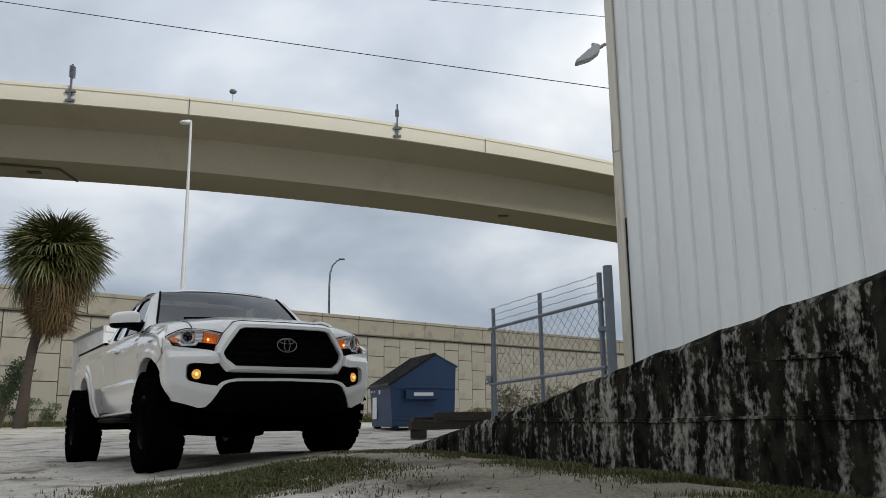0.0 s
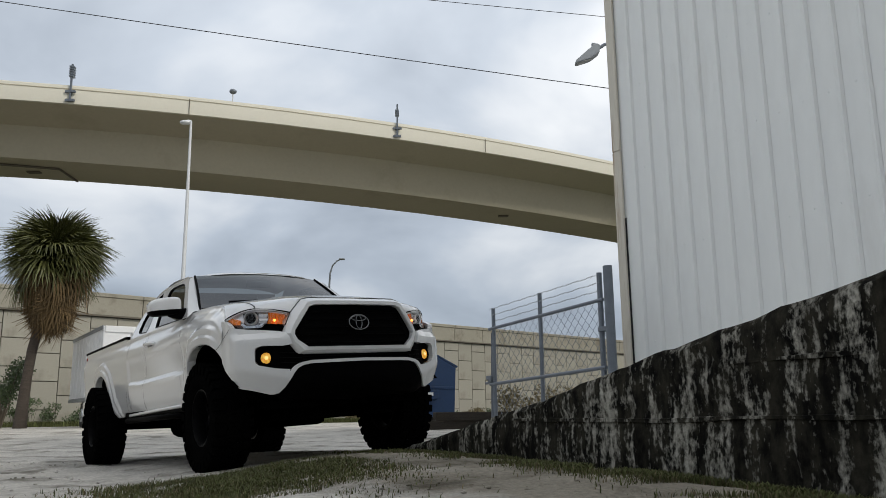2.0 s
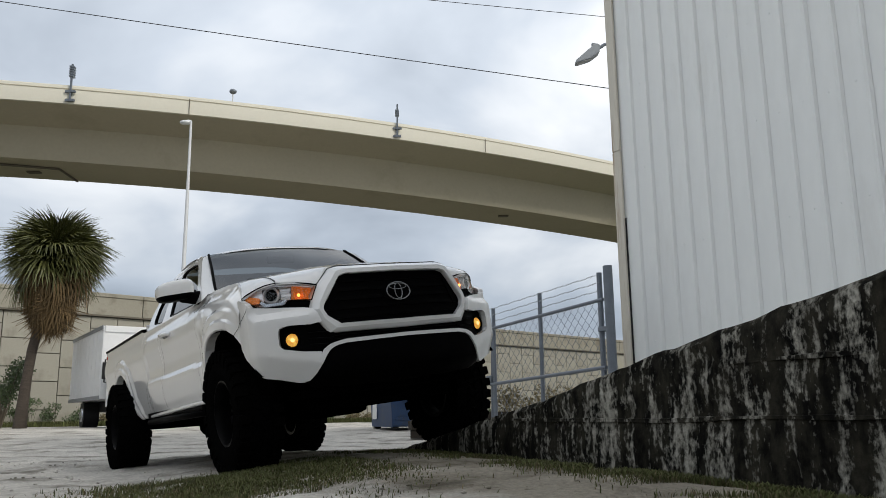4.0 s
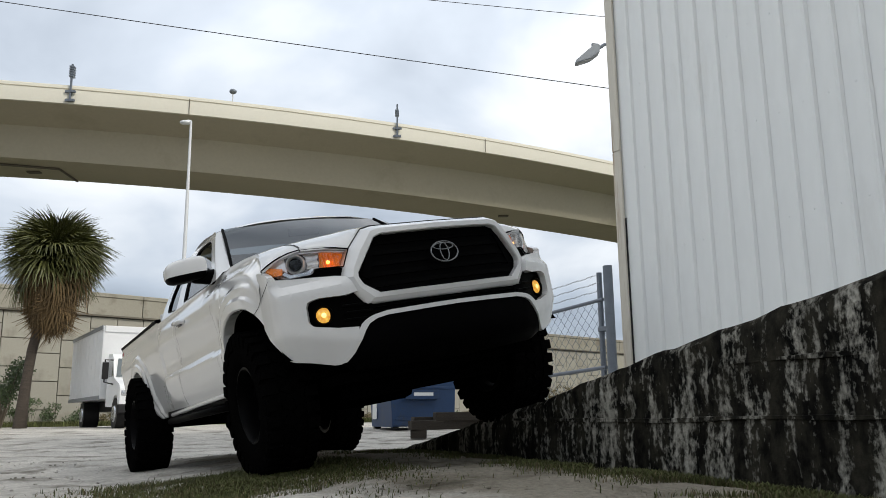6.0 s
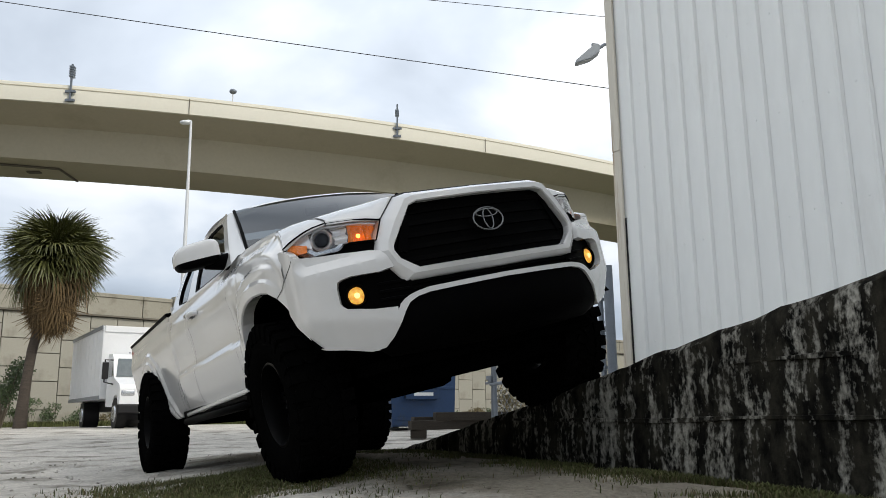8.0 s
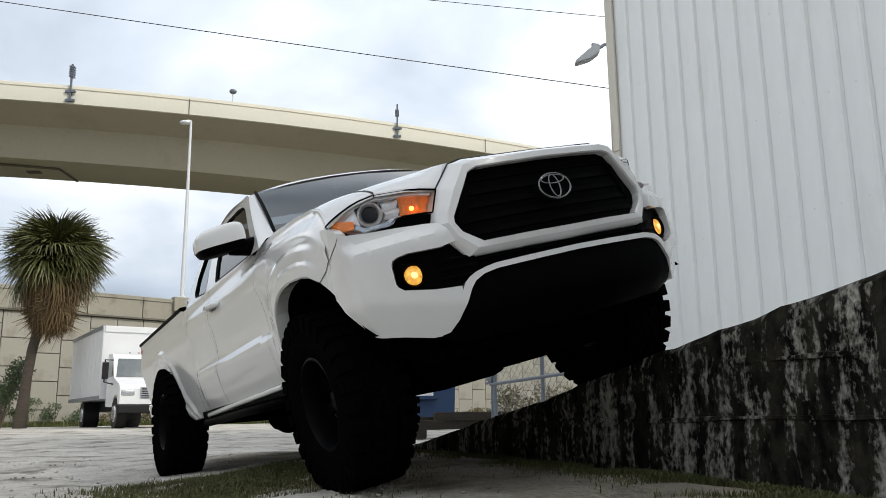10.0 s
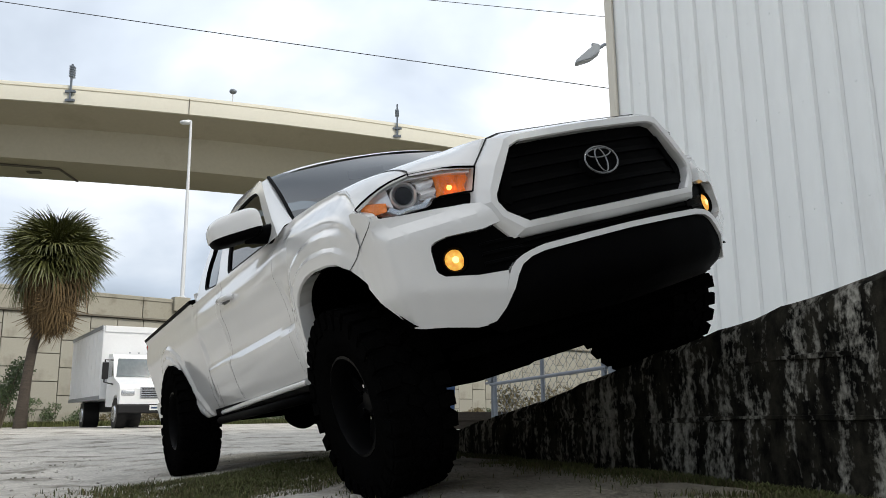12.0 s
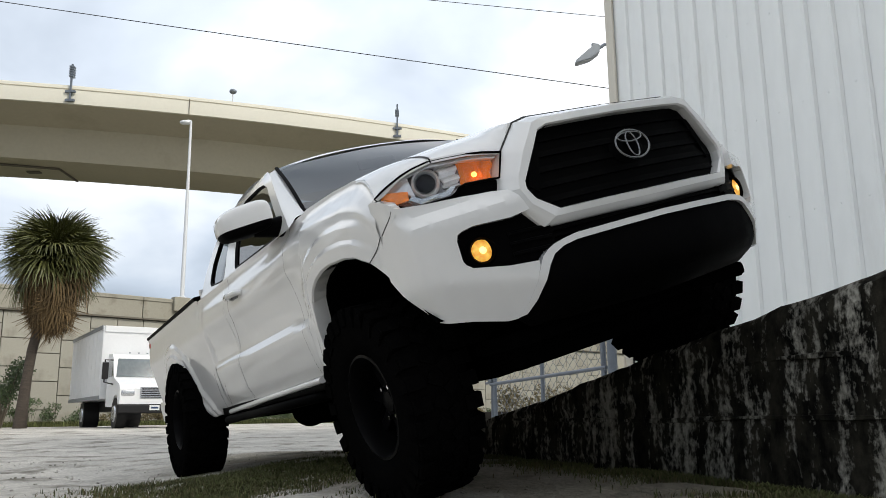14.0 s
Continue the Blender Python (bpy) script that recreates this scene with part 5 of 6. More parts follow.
def pod(size, lo, hi, lean, sgn):
    """A rounded pod (a squared ellipsoid) between two heights, for the mirror's shells."""
    bm = bmesh.new()
    bmesh.ops.create_uvsphere(bm, u_segments=28, v_segments=20, radius=1.0)
    for v in bm.verts:
        c = Vector([math.copysign(abs(q) ** 0.55, q) for q in v.co])
        z = min(hi, max(lo, c.z * size[2]))
        v.co = Vector((c.x * size[0] - lean * c.y * size[1] * sgn, c.y * size[1], z + 0.10 * c.y * size[1] * -sgn * (1 if z > 0 else 0.4)))
    return bm


def lathe(profile, n=48):
    """A ring of revolution about the y axis from (y, r) pairs."""
    bm = bmesh.new()
    rings = []
    for k in range(n):
        a = 2 * math.pi * k / n
        rings.append([bm.verts.new((r * math.sin(a), y, r * math.cos(a))) for y, r in profile])
    for k in range(n):
        a, b = rings[k], rings[(k + 1) % n]
        for i in range(len(profile) - 1):
            bm.faces.new((a[i], b[i], b[i + 1], a[i + 1]))
    return bm


def make_wheel(name, sgn):
    """A mud-terrain tyre on a black alloy rim; its outer face looks along sgn * y."""
    root = new(name)
    h = TYRE_W / 2
    R = TYRE_R - 0.012
    tyre_prof = [(-h * 0.80, 0.215), (-h * 0.95, 0.24), (-h, 0.30), (-h * 0.97, 0.36), (-h * 0.88, R - 0.012), (-h * 0.7, R - 0.002), (0, R), (h * 0.7, R - 0.002), (h * 0.88, R - 0.012),
                 (h * 0.97, 0.36), (h, 0.30), (h * 0.95, 0.24), (h * 0.80, 0.215)]
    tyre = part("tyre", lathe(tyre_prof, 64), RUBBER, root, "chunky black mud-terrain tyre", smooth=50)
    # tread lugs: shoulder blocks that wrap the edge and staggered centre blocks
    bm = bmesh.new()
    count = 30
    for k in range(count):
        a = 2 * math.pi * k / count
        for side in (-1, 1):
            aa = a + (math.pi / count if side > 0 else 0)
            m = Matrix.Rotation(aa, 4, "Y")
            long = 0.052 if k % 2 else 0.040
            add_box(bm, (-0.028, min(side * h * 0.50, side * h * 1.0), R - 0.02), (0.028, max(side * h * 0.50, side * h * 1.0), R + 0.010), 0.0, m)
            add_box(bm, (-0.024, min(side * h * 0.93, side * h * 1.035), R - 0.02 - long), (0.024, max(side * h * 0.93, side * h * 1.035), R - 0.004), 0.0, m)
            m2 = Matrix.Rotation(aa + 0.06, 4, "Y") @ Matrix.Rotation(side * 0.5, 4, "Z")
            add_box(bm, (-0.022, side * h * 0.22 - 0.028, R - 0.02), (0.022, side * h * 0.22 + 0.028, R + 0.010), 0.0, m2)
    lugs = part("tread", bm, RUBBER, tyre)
    tagged(lugs, kind="stuff")
    o = sgn
    rim_prof = [(o * h * 0.84, 0.216), (o * h * 0.86, 0.205), (o * h * 0.70, 0.196), (o * h * 0.30, 0.190), (o * -h * 0.8, 0.19), (o * -h * 0.84, 0.216)]
    part("rim", lathe(rim_prof, 48), RIM_BLACK, root, "black alloy rim", smooth=40)
    bm = bmesh.new()
    for k in range(8):
        m = Matrix.Rotation(2 * math.pi * k / 8, 4, "Y")
        r = add_box(bm, (-0.026, min(o * h * -0.05, o * h * 0.16), 0.06), (0.026, max(o * h * -0.05, o * h * 0.16), 0.197), 0.006)
        bmesh.ops.transform(bm, matrix=m, verts=r)
    part("spokes_disc", bm, RIM_BLACK, root)
    part("hub_face", lathe([(o * h * -0.1, 0.0), (o * h * -0.1, 0.10), (o * h * 0.12, 0.10), (o * h * 0.18, 0.085), (o * h * 0.18, 0.045), (o * h * 0.34, 0.042), (o * h * 0.36, 0.0)], 32), RIM_BLACK, root, smooth=30)
    for k in range(6):
        m = Matrix.Rotation(2 * math.pi * (k + 0.5) / 6, 4, "Y") @ Matrix.Translation((0, o * h * 0.24, 0.068)) @ Matrix.Rotation(radians(90), 4, "X")
        bm = bmesh.new()
        bmesh.ops.create_cone(bm, cap_ends=True, segments=6, radius1=0.011, radius2=0.009, depth=0.03, matrix=m)
        part("lug_nut", bm, CHROME, root, "chrome lug nut" if k == 0 else "")
    bm = bmesh.new()
    bmesh.ops.create_cone(bm, cap_ends=True, segments=32, radius1=0.17, radius2=0.17, depth=0.02, matrix=Matrix.Translation((0, -o * h * 0.3, 0)) @ Matrix.Rotation(radians(90), 4, "X"))
    part("brake_disc", bm, CHASSIS, root)
    return root


def make_pickup():
    root = thing("pickup_truck", "white lifted extended-cab pickup truck with black mud-terrain tyres", "pickup truck")

    # --- sides
    for sgn in (-1, 1):
        part("front_wing", side_panel(0.494, -0.52, sgn), PAINT, root, smooth=20)
        door = part("front_door", side_panel(-0.5225, -1.695, sgn), PAINT, root, smooth=17)
        part("rear_door", side_panel(-1.698, -2.387, sgn), PAINT, root, smooth=17)
        part("bed_side", side_panel(-2.392, -4.36, sgn), PAINT, root, smooth=20)
        part("shut_line", seam_strip([(-1.60, 1.17), (-1.575, 1.06), (-1.62, 0.86), (-1.66, 0.735), (-1.665, 0.70), (-1.72, 0.46)], sgn), PAINT_DARK, root)
        part("shut_line", seam_strip([(0.505, 0.887), (0.45, 0.856), (0.40, 0.829), (0.377, 0.816)], sgn), PAINT_DARK, root)
        part("shut_line", wrapped([(u_of_x(0.64), 0.950), (u_of_x(0.635), 0.944), (u_of_x(0.506), 0.885), (u_of_x(0.506), 0.890)], -0.0012, 0.002, sgn), PAINT_DARK, root)
        part("shut_line", seam_strip([(-2.28, 0.44), (-2.20, 0.50), (-2.15, 0.60)], sgn), PAINT_DARK, root)
        # cab upper side with its two window openings
        outer = CAB_EDGE
        bm = fill_loops([outer, rounded(DOOR_WIN), rounded(REAR_WIN)], lambda x, z: Vector((x, sgn * cab_y(z), z)))
        part("cab_side_frame", bm, PAINT, root, smooth=40)
        for win, nm in ((DOOR_WIN, "door_window"), (REAR_WIN, "rear_side_window")):
            g = part(nm, fill_loops([rounded(win)], lambda x, z: Vector((x, sgn * (cab_y(z) - 0.014), z))), CAR_GLASS, root, smooth=40)
            face_outwards(g, (0, sgn, 0.3)).visible_shadow = False
            loop = rounded(win)
            bm = bmesh.new()
            ring = []
            cx, cz = sum(p[0] for p in loop) / len(loop), sum(p[1] for p in loop) / len(loop)
            for x, z in loop:
                xi, zi = x + (cx - x) * 0.05, z + (cz - z) * 0.07
                ring.append([bm.verts.new((x, sgn * (cab_y(z) + 0.001), z)), bm.verts.new((xi, sgn * (cab_y(zi) - 0.010), zi)), bm.verts.new((x, sgn * (cab_y(z) - 0.03), z))])
            for i in range(len(ring)):
                a, b = ring[i], ring[(i + 1) % len(ring)]
                bm.faces.new((a[0], b[0], b[1], a[1]))
                bm.faces.new((a[1], b[1], b[2], a[2]))
            part("window_seal", bm, TRIM_BLACK, g)
        # windscreen pillar between the screen and the door frame
        bm = bmesh.new()
        rows = []
        for k in range(9):
            q = k / 8
            inner = Vector((-0.49 - 0.53 * q, 0.725 - 0.125 * q, 1.238 + 0.382 * q))
            ox = -0.44 - 0.54 * q
            oz = 1.168 + 0.424 * q
            outer_p = Vector((ox, cab_y(oz), oz))
            mid = (inner + outer_p) / 2 + Vector((0.018, 0.012, 0.012)) * (1 - q)
            rows.append([bm.verts.new((p.x, sgn * p.y, p.z)) for p in (inner + Vector((-0.02, 0, -0.02)), inner, mid, outer_p)])
        for a, b in zip(rows, rows[1:]):
            for i in range(3):
                bm.faces.new((a[i], b[i], b[i + 1], a[i + 1]))
        part("windscreen_pillar", bm, PAINT, root, smooth=50)
        # door handle
        bm = tube([(-1.28, sgn * 0.890, 1.035), (-1.31, sgn * 0.922, 1.042), (-1.40, sgn * 0.930, 1.046), (-1.49, sgn * 0.922, 1.048), (-1.53, sgn * 0.888, 1.046)], [0.014, 0.017, 0.018, 0.020, 0.016], 10)
        part("door_handle", bm, PAINT, door, smooth=60)
        part("handle_cup", lathe_patch((-1.42, sgn * (side_y(-1.42, 1.035) + 0.002), 1.035), 0.075, 0.032, sgn), LAMP_DARK, door)
        # mirror
        mm = new("door_mirror")
        mm.parent = root
        seat_at = Matrix.Translation((-0.655, sgn * 0.985, 1.272))
        part("cap", pod((0.088, 0.122, 0.088), -0.022, 1.0, 0.45, sgn), PAINT, mm, smooth=50, at=seat_at)
        part("lower_shell", pod((0.084, 0.117, 0.066), -1.0, -0.021, 0.45, sgn), TRIM_BLACK, mm, "black lower mirror shell", smooth=50, at=seat_at)
        part("mirror_arm", tube([(-0.60, sgn * 0.80, 1.215), (-0.62, sgn * 0.87, 1.222), (-0.64, sgn * 0.95, 1.232)], [0.055, 0.046, 0.036], 12), TRIM_BLACK, mm, smooth=60)
        part("sail_panel", prism([(-0.60, 1.180), (-0.73, 1.185), (-0.73, 1.30), (-0.625, 1.235)], 0.012, "y", sgn * 0.815 - 0.006), TRIM_BLACK, mm)
        part("mirror_glass", box((-0.092, -0.095, -0.03), (-0.084, 0.095, 0.06)), CHROME, mm, at=seat_at @ Matrix.Rotation(radians(sgn * 24), 4, "Z"))
        # rocker rail, side tube and inner arch liners
        part("rocker_sill", box((-2.55, min(sgn * 0.70, sgn * 0.845), 0.40), (-0.50, max(sgn * 0.70, sgn * 0.845), 0.462), 0.015), TRIM_BLACK, root)
        part("sill_trim", tube([(-0.54, sgn * 0.858, 0.450), (-1.4, sgn * 0.860, 0.436), (-2.27, sgn * 0.860, 0.418)], 0.017, 8), PAINT, root, smooth=60)
        part("side_tube", tube([(-0.62, sgn * 0.66, 0.36), (-0.72, sgn * 0.84, 0.375), (-1.5, sgn * 0.86, 0.372), (-2.40, sgn * 0.86, 0.37), (-2.50, sgn * 0.66, 0.36)], 0.026, 10), TRIM_BLACK, root, smooth=60)
        for k in range(3):
            part("tube_bracket", tube([(-0.95 - 0.65 * k, sgn * 0.5, 0.40), (-0.95 - 0.65 * k, sgn * 0.85, 0.375)], 0.02, 8), CHASSIS, root)
        for px, pz in (ARCH_F, ARCH_R):
            bm = bmesh.new()
            rows = []
            cx, cz = (px[0] + px[-1]) / 2, pz[0]
            for x, z in zip([px[0]] + list(px), [0.40] + list(pz)):
                grow = 1.012
                X, Z = cx + (x - cx) * grow, cz + (z - cz) * grow + 0.006
                rows.append([bm.verts.new((X, sgn * y, Z)) for y in (0.42, 0.6, 0.78, 0.862)])
            for a, b in zip(rows, rows[1:]):
                for i in range(3):
                    bm.faces.new((a[i], b[i], b[i + 1], a[i + 1]))
            bm.faces.new([q[0] for q in rows])
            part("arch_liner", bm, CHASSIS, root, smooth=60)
        # rear lamp
        part("tail_lamp", box((-4.385, min(sgn * 0.70, sgn * 0.868), 0.80), (-4.30, max(sgn * 0.70, sgn * 0.868), 1.17), 0.02), RED_LENS, root, "red tail lamp")
        # bed rail cap
        part("bed_rail_cap", box((-4.36, min(sgn * 0.775, sgn * 0.872), 1.196), (-2.42, max(sgn * 0.775, sgn * 0.872), 1.222), 0.01), TRIM_BLACK, root, "black bed rail cap")
        part("bed_inner_wall", box((-4.34, min(sgn * 0.74, sgn * 0.78), 0.70), (-2.42, max(sgn * 0.74, sgn * 0.78), 1.19)), PAINT, root)

    # --- hood, wings' tops, cowl
    back = lambda y: lerp_list(abs(y), [0, 0.5, 0.64, 0.70, 0.80, 0.862], [-0.40, -0.47, -0.53, -0.55, -0.54, -0.50])
    part("hood", make_top_skin(-0.706, 0.706, back), PAINT, root, smooth=40)
    for sgn in (-1, 1):
        part("wing_top", make_top_skin(0.711, 0.862, back, sgn), PAINT, root, smooth=40)
        part("hood_gap", seam_top(sgn), PAINT_DARK, root)
    bm = bmesh.new()
    rows = []
    for i in range(25):
        y = -0.70 + 1.4 * i / 24
        rows.append([bm.verts.new((-0.34 - 0.10 * (abs(y) / 0.7) ** 2, y, 1.270 - 0.05 * (y / 0.7) ** 2)), bm.verts.new((-0.40 - 0.10 * (y / 0.7) ** 2, y, 1.288 - 0.05 * (y / 0.7) ** 2)), bm.verts.new((-0.46 - 0.10 * (y / 0.7) ** 2, y, 1.282 - 0.05 * (y / 0.7) ** 2))])
    for a, b in zip(rows, rows[1:]):
        for j in range(2):
            bm.faces.new((a[j], b[j], b[j + 1], a[j + 1]))
    part("cowl_panel", bm, TRIM_BLACK, root)
    for y in (-0.45, 0.15):
        part("wiper", tube([(-0.42, y - 0.05, 1.303), (-0.47, y + 0.22, 1.325), (-0.52, y + 0.42, 1.312)], 0.009, 6), TRIM_BLACK, root)

    # --- windscreen, roof, rear screen
    def screen(base, top, rows_n=8, n=20, off=0.0):
        bm = bmesh.new()
        rows = []
        for i in range(n + 1):
            u = -1 + 2 * i / n
            a, b = base(u), top(u)
            rows.append([bm.verts.new(a.lerp(b, j / rows_n) + Vector((0.008 * math.sin(math.pi * j / rows_n), 0, 0.012 * math.sin(math.pi * j / rows_n)))) for j in range(rows_n + 1)])
        for a, b in zip(rows, rows[1:]):
            for j in range(rows_n):
                bm.faces.new((a[j], b[j], b[j + 1], a[j + 1]))
        return bm
    g = part("windscreen", screen(lambda u: Vector((-0.385 - 0.115 * u * u, 0.725 * u, 1.236 + 0.044 * (1 - u * u))), lambda u: Vector((-0.95 - 0.07 * u * u, 0.600 * u, 1.648 - 0.026 * u * u))),
             CAR_GLASS, root, smooth=60)
    face_outwards(g, (1, 0, 1)).visible_shadow = False
    bm = bmesh.new()
    for pts in ([(-0.385 - 0.115 * u * u + 0.006, 0.725 * u, 1.240 + 0.044 * (1 - u * u)) for u in np.linspace(-1, 1, 21)],
                [(-0.498 - 0.522 * q + 0.010 * math.sin(math.pi * q), -0.726 + 0.126 * q, 1.238 + 0.384 * q + 0.013 * math.sin(math.pi * q)) for q in np.linspace(0, 1, 10)],
                [(-0.498 - 0.522 * q + 0.010 * math.sin(math.pi * q), 0.726 - 0.126 * q, 1.238 + 0.384 * q + 0.013 * math.sin(math.pi * q)) for q in np.linspace(0, 1, 10)]):
        add_tube(bm, pts, 0.011, 6)
    part("windscreen_seal", bm, TRIM_BLACK, g)
    bm = bmesh.new()
    rows = []
    for i in range(23):
        u = -1 + 2 * i / 22
        r = []
        for j in range(21):
            q = j / 20
            x = -0.935 - 0.07 * u * u - q * 0.98
            yy = (0.61 + 0.02 * math.sin(math.pi * q)) * u
            z = 1.652 + 0.045 * math.sin(math.pi * (0.06 + 0.82 * q)) - 0.045 * abs(u) ** 3 - (0.014 if j == 0 else 0.0)
            r.append(bm.verts.new((x, yy, z)))
        rows.append(r)
    for a, b in zip(rows, rows[1:]):
        for j in range(20):
            bm.faces.new((a[j], b[j], b[j + 1], a[j + 1]))
    part("roof", bm, PAINT, root, smooth=50)
    g = part("rear_screen", screen(lambda u: Vector((-2.34, 0.70 * u, 1.25)), lambda u: Vector((-1.96, 0.58 * u, 1.62)), 6, 10), CAR_GLASS, root, smooth=60)
    face_outwards(g, (-1, 0, 0.5)).visible_shadow = False
    part("cab_back", box((-2.37, -0.84, 0.5), (-2.33, 0.84, 1.25), 0.01), PAINT, root)
    part("cab_floor", box((-2.33, -0.78, 0.44), (0.35, 0.78, 0.56)), CHASSIS, root)
    part("dashboard", box((-0.95, -0.74, 0.75), (-0.56, 0.74, 1.15), 0.05), SEAT, root)
    part("bulkhead", box((-0.55, -0.76, 0.5), (-0.50, 0.76, 1.12)), CHASSIS, root)
    for y in (-0.38, 0.38):
        bm = box((-1.62, y - 0.25, 0.60), (-1.10, y + 0.25, 0.80), 0.05)
        add_box(bm, (-1.76, y - 0.24, 0.75), (-1.60, y + 0.24, 1.28), 0.06)
        add_box(bm, (-1.76, y - 0.13, 1.29), (-1.66, y + 0.13, 1.46), 0.04)
        part("seat", bm, SEAT, root, smooth=60)
    bm = bmesh.new()
    add_tube(bm, [(-1.02 + 0.06 * math.sin(a), 0.38 + 0.18 * math.cos(a), 1.10 + 0.16 * math.sin(a)) for a in np.linspace(0, 2 * math.pi, 25)], 0.014, 8)
    part("steering_wheel", bm, SEAT, root, smooth=60)
    part("interior_mirror", box((-1.02, -0.12, 1.53), (-0.99, 0.12, 1.59), 0.012), SEAT, root)
    part("bed_floor", box((-4.34, -0.78, 0.66), (-2.40, 0.78, 0.70)), TRIM_BLACK, root)
    part("tailgate", box((-4.385, -0.70, 0.68), (-4.33, 0.70, 1.20), 0.015), PAINT, root)
    part("rear_bumper", box((-4.56, -0.875, 0.45), (-4.25, 0.875, 0.66), 0.045), PAINT, root)

    # --- front: bumper, grille, lamps
    uy, ux = u_of_y, u_of_x
    corner_o = [(uy(0.527), 0.806), (uy(0.545), 0.862), (uy(0.560), 0.894), (uy(0.60), 0.908), (uy(0.69), 0.922), (uy(0.79), 0.934), (ux(0.69), 0.950), (ux(0.63), 0.972), (ux(0.56), 0.998), (ux(0.50), 1.018), (ux(0.47), 1.018), (ux(0.47), 0.720),
                (ux(0.652), 0.524), (uy(0.776), 0.494), (uy(0.686), 0.462), (uy(0.655), 0.460), (uy(0.612), 0.50), (uy(0.567), 0.56), (uy(0.549), 0.60), (uy(0.547), 0.628), (uy(0.635), 0.640), (uy(0.735), 0.668),
                (uy(0.752), 0.686), (uy(0.757), 0.70), (uy(0.757), 0.772), (uy(0.750), 0.792), (uy(0.735), 0.800), (uy(0.70), 0.806), (uy(0.588), 0.797)]
    for sgn in (-1, 1):
        part("bumper_corner", wrapped(corner_o, 0.0, 0.035, sgn, 0.022), PAINT, root, smooth=24)
        pocket = [(uy(0.45), 0.61), (uy(0.54), 0.615), (uy(0.74), 0.655), (uy(0.768), 0.69), (uy(0.768), 0.79), (uy(0.74), 0.82), (uy(0.54), 0.82), (uy(0.45), 0.80)]
        part("fog_pocket", wrapped(pocket, 0.052, 0.01, sgn), TRIM_BLACK, root, smooth=30)
        for k in range(3):
            z = 0.665 + 0.036 * k
            pts = [bumper_at(uy(y), z + dz, 0.045) for y, dz in ((0.46, 0.0), (0.55, 0.006), (0.61, 0.01))]
            part("pocket_rib", tube([(p.x, sgn * p.y, p.z) for p in pts], 0.008, 6), TRIM_BLACK, root)
        fog = new("fog_lamp")
        fog.parent = root
        fog.matrix_basis = Matrix.Translation((0.782, sgn * 0.672, 0.720)) @ Matrix.Rotation(radians(sgn * 16), 4, "Z")
        part("lens", disc_x(0.0, 0.039, 0.012), FOG_GLOW, fog, "glowing amber fog lamp lens")
        part("bulb", disc_x(0.008, 0.016, 0.008), FOG_BULB, fog)
        part("bezel", ring_x(0.039, 0.054, 0.03), TRIM_BLACK, fog, smooth=50)
        # headlight
        hl = new("headlight")
        hl.parent = root
        out = [(0.489, 1.046), (0.55, 1.062), (0.60, 1.072), (0.66, 1.082), (0.715, 1.088), (0.755, 1.084), (0.79, 1.074), (0.82, 1.060), (0.845, 1.045), (0.862, 1.030), (0.858, 1.012), (0.83, 0.975), (0.805, 0.946), (0.79, 0.940), (0.69, 0.938), (0.675, 0.944), (0.662, 0.960), (0.64, 0.966), (0.56, 0.956), (0.535, 0.953)]
        part("housing", shell(out, lambda y, z: lamp_x(y, z) - 0.085, 0.01, sgn), LAMP_DARK, hl, smooth=30)
        lens = part("lens_cover", shell(out, lamp_x, 0.004, sgn, 0.05), LENS, hl, "clear headlight lens", smooth=40)
        lens.visible_shadow = False
        bm = bmesh.new()
        for i in range(len(out)):
            (ya, za), (yb, zb) = out[i], out[(i + 1) % len(out)]
            q = [bm.verts.new((lamp_x(y, z) - dx, sgn * y, z)) for y, z, dx in ((ya, za, 0.0), (yb, zb, 0.0), (yb, zb, 0.09), (ya, za, 0.09))]
            bm.faces.new(q)
        part("rim", bm, REFLECTOR, hl)
        bm = bmesh.new()
        add_tube(bm, [(lamp_x(y, z) + 0.001, sgn * y, z) for y, z in out + out[:1]], 0.0045, 6, caps=False)
        part("lamp_seal", bm, TRIM_BLACK, hl)
        amb = part("turn_signal", shell([(0.538, 0.962), (0.502, 1.040), (0.606, 1.064), (0.618, 0.972)], lambda y, z: lamp_x(y, z) - 0.05 + 0.012 * math.sin(y * 260), 0.03, sgn, 0.012), AMBER, hl, "amber turn signal")
        bm = bmesh.new()
        bmesh.ops.create_uvsphere(bm, u_segments=10, v_segments=8, radius=0.010, matrix=Matrix.Translation((lamp_x(0.59, 0.995) - 0.03, sgn * 0.590, 0.995)))
        part("turn_bulb", bm, AMBER_GLOW, amb)
        part("side_marker", shell([(0.790, 0.978), (0.784, 1.010), (0.832, 1.034), (0.842, 1.020), (0.818, 0.982)], lambda y, z: lamp_x(y, z) - 0.022, 0.02, sgn, 0.02), AMBER, hl, "amber side marker")
        # projector with its chrome ring
        px, py, pz = lamp_x(0.722, 1.02) - 0.05, 0.722, 1.021
        turn = Matrix.Translation((px, sgn * py, pz)) @ Matrix.Rotation(radians(sgn * 32), 4, "Z")
        part("projector_ring", ring_x(0.036, 0.052, 0.03), REFLECTOR, hl, smooth=50, at=turn)
        bm = bmesh.new()
        bmesh.ops.create_uvsphere(bm, u_segments=20, v_segments=12, radius=0.034, matrix=Matrix.Diagonal((0.55, 1, 1, 1)))
        part("projector_lens", bm, TRIM_BLACK, hl, smooth=60, at=turn)
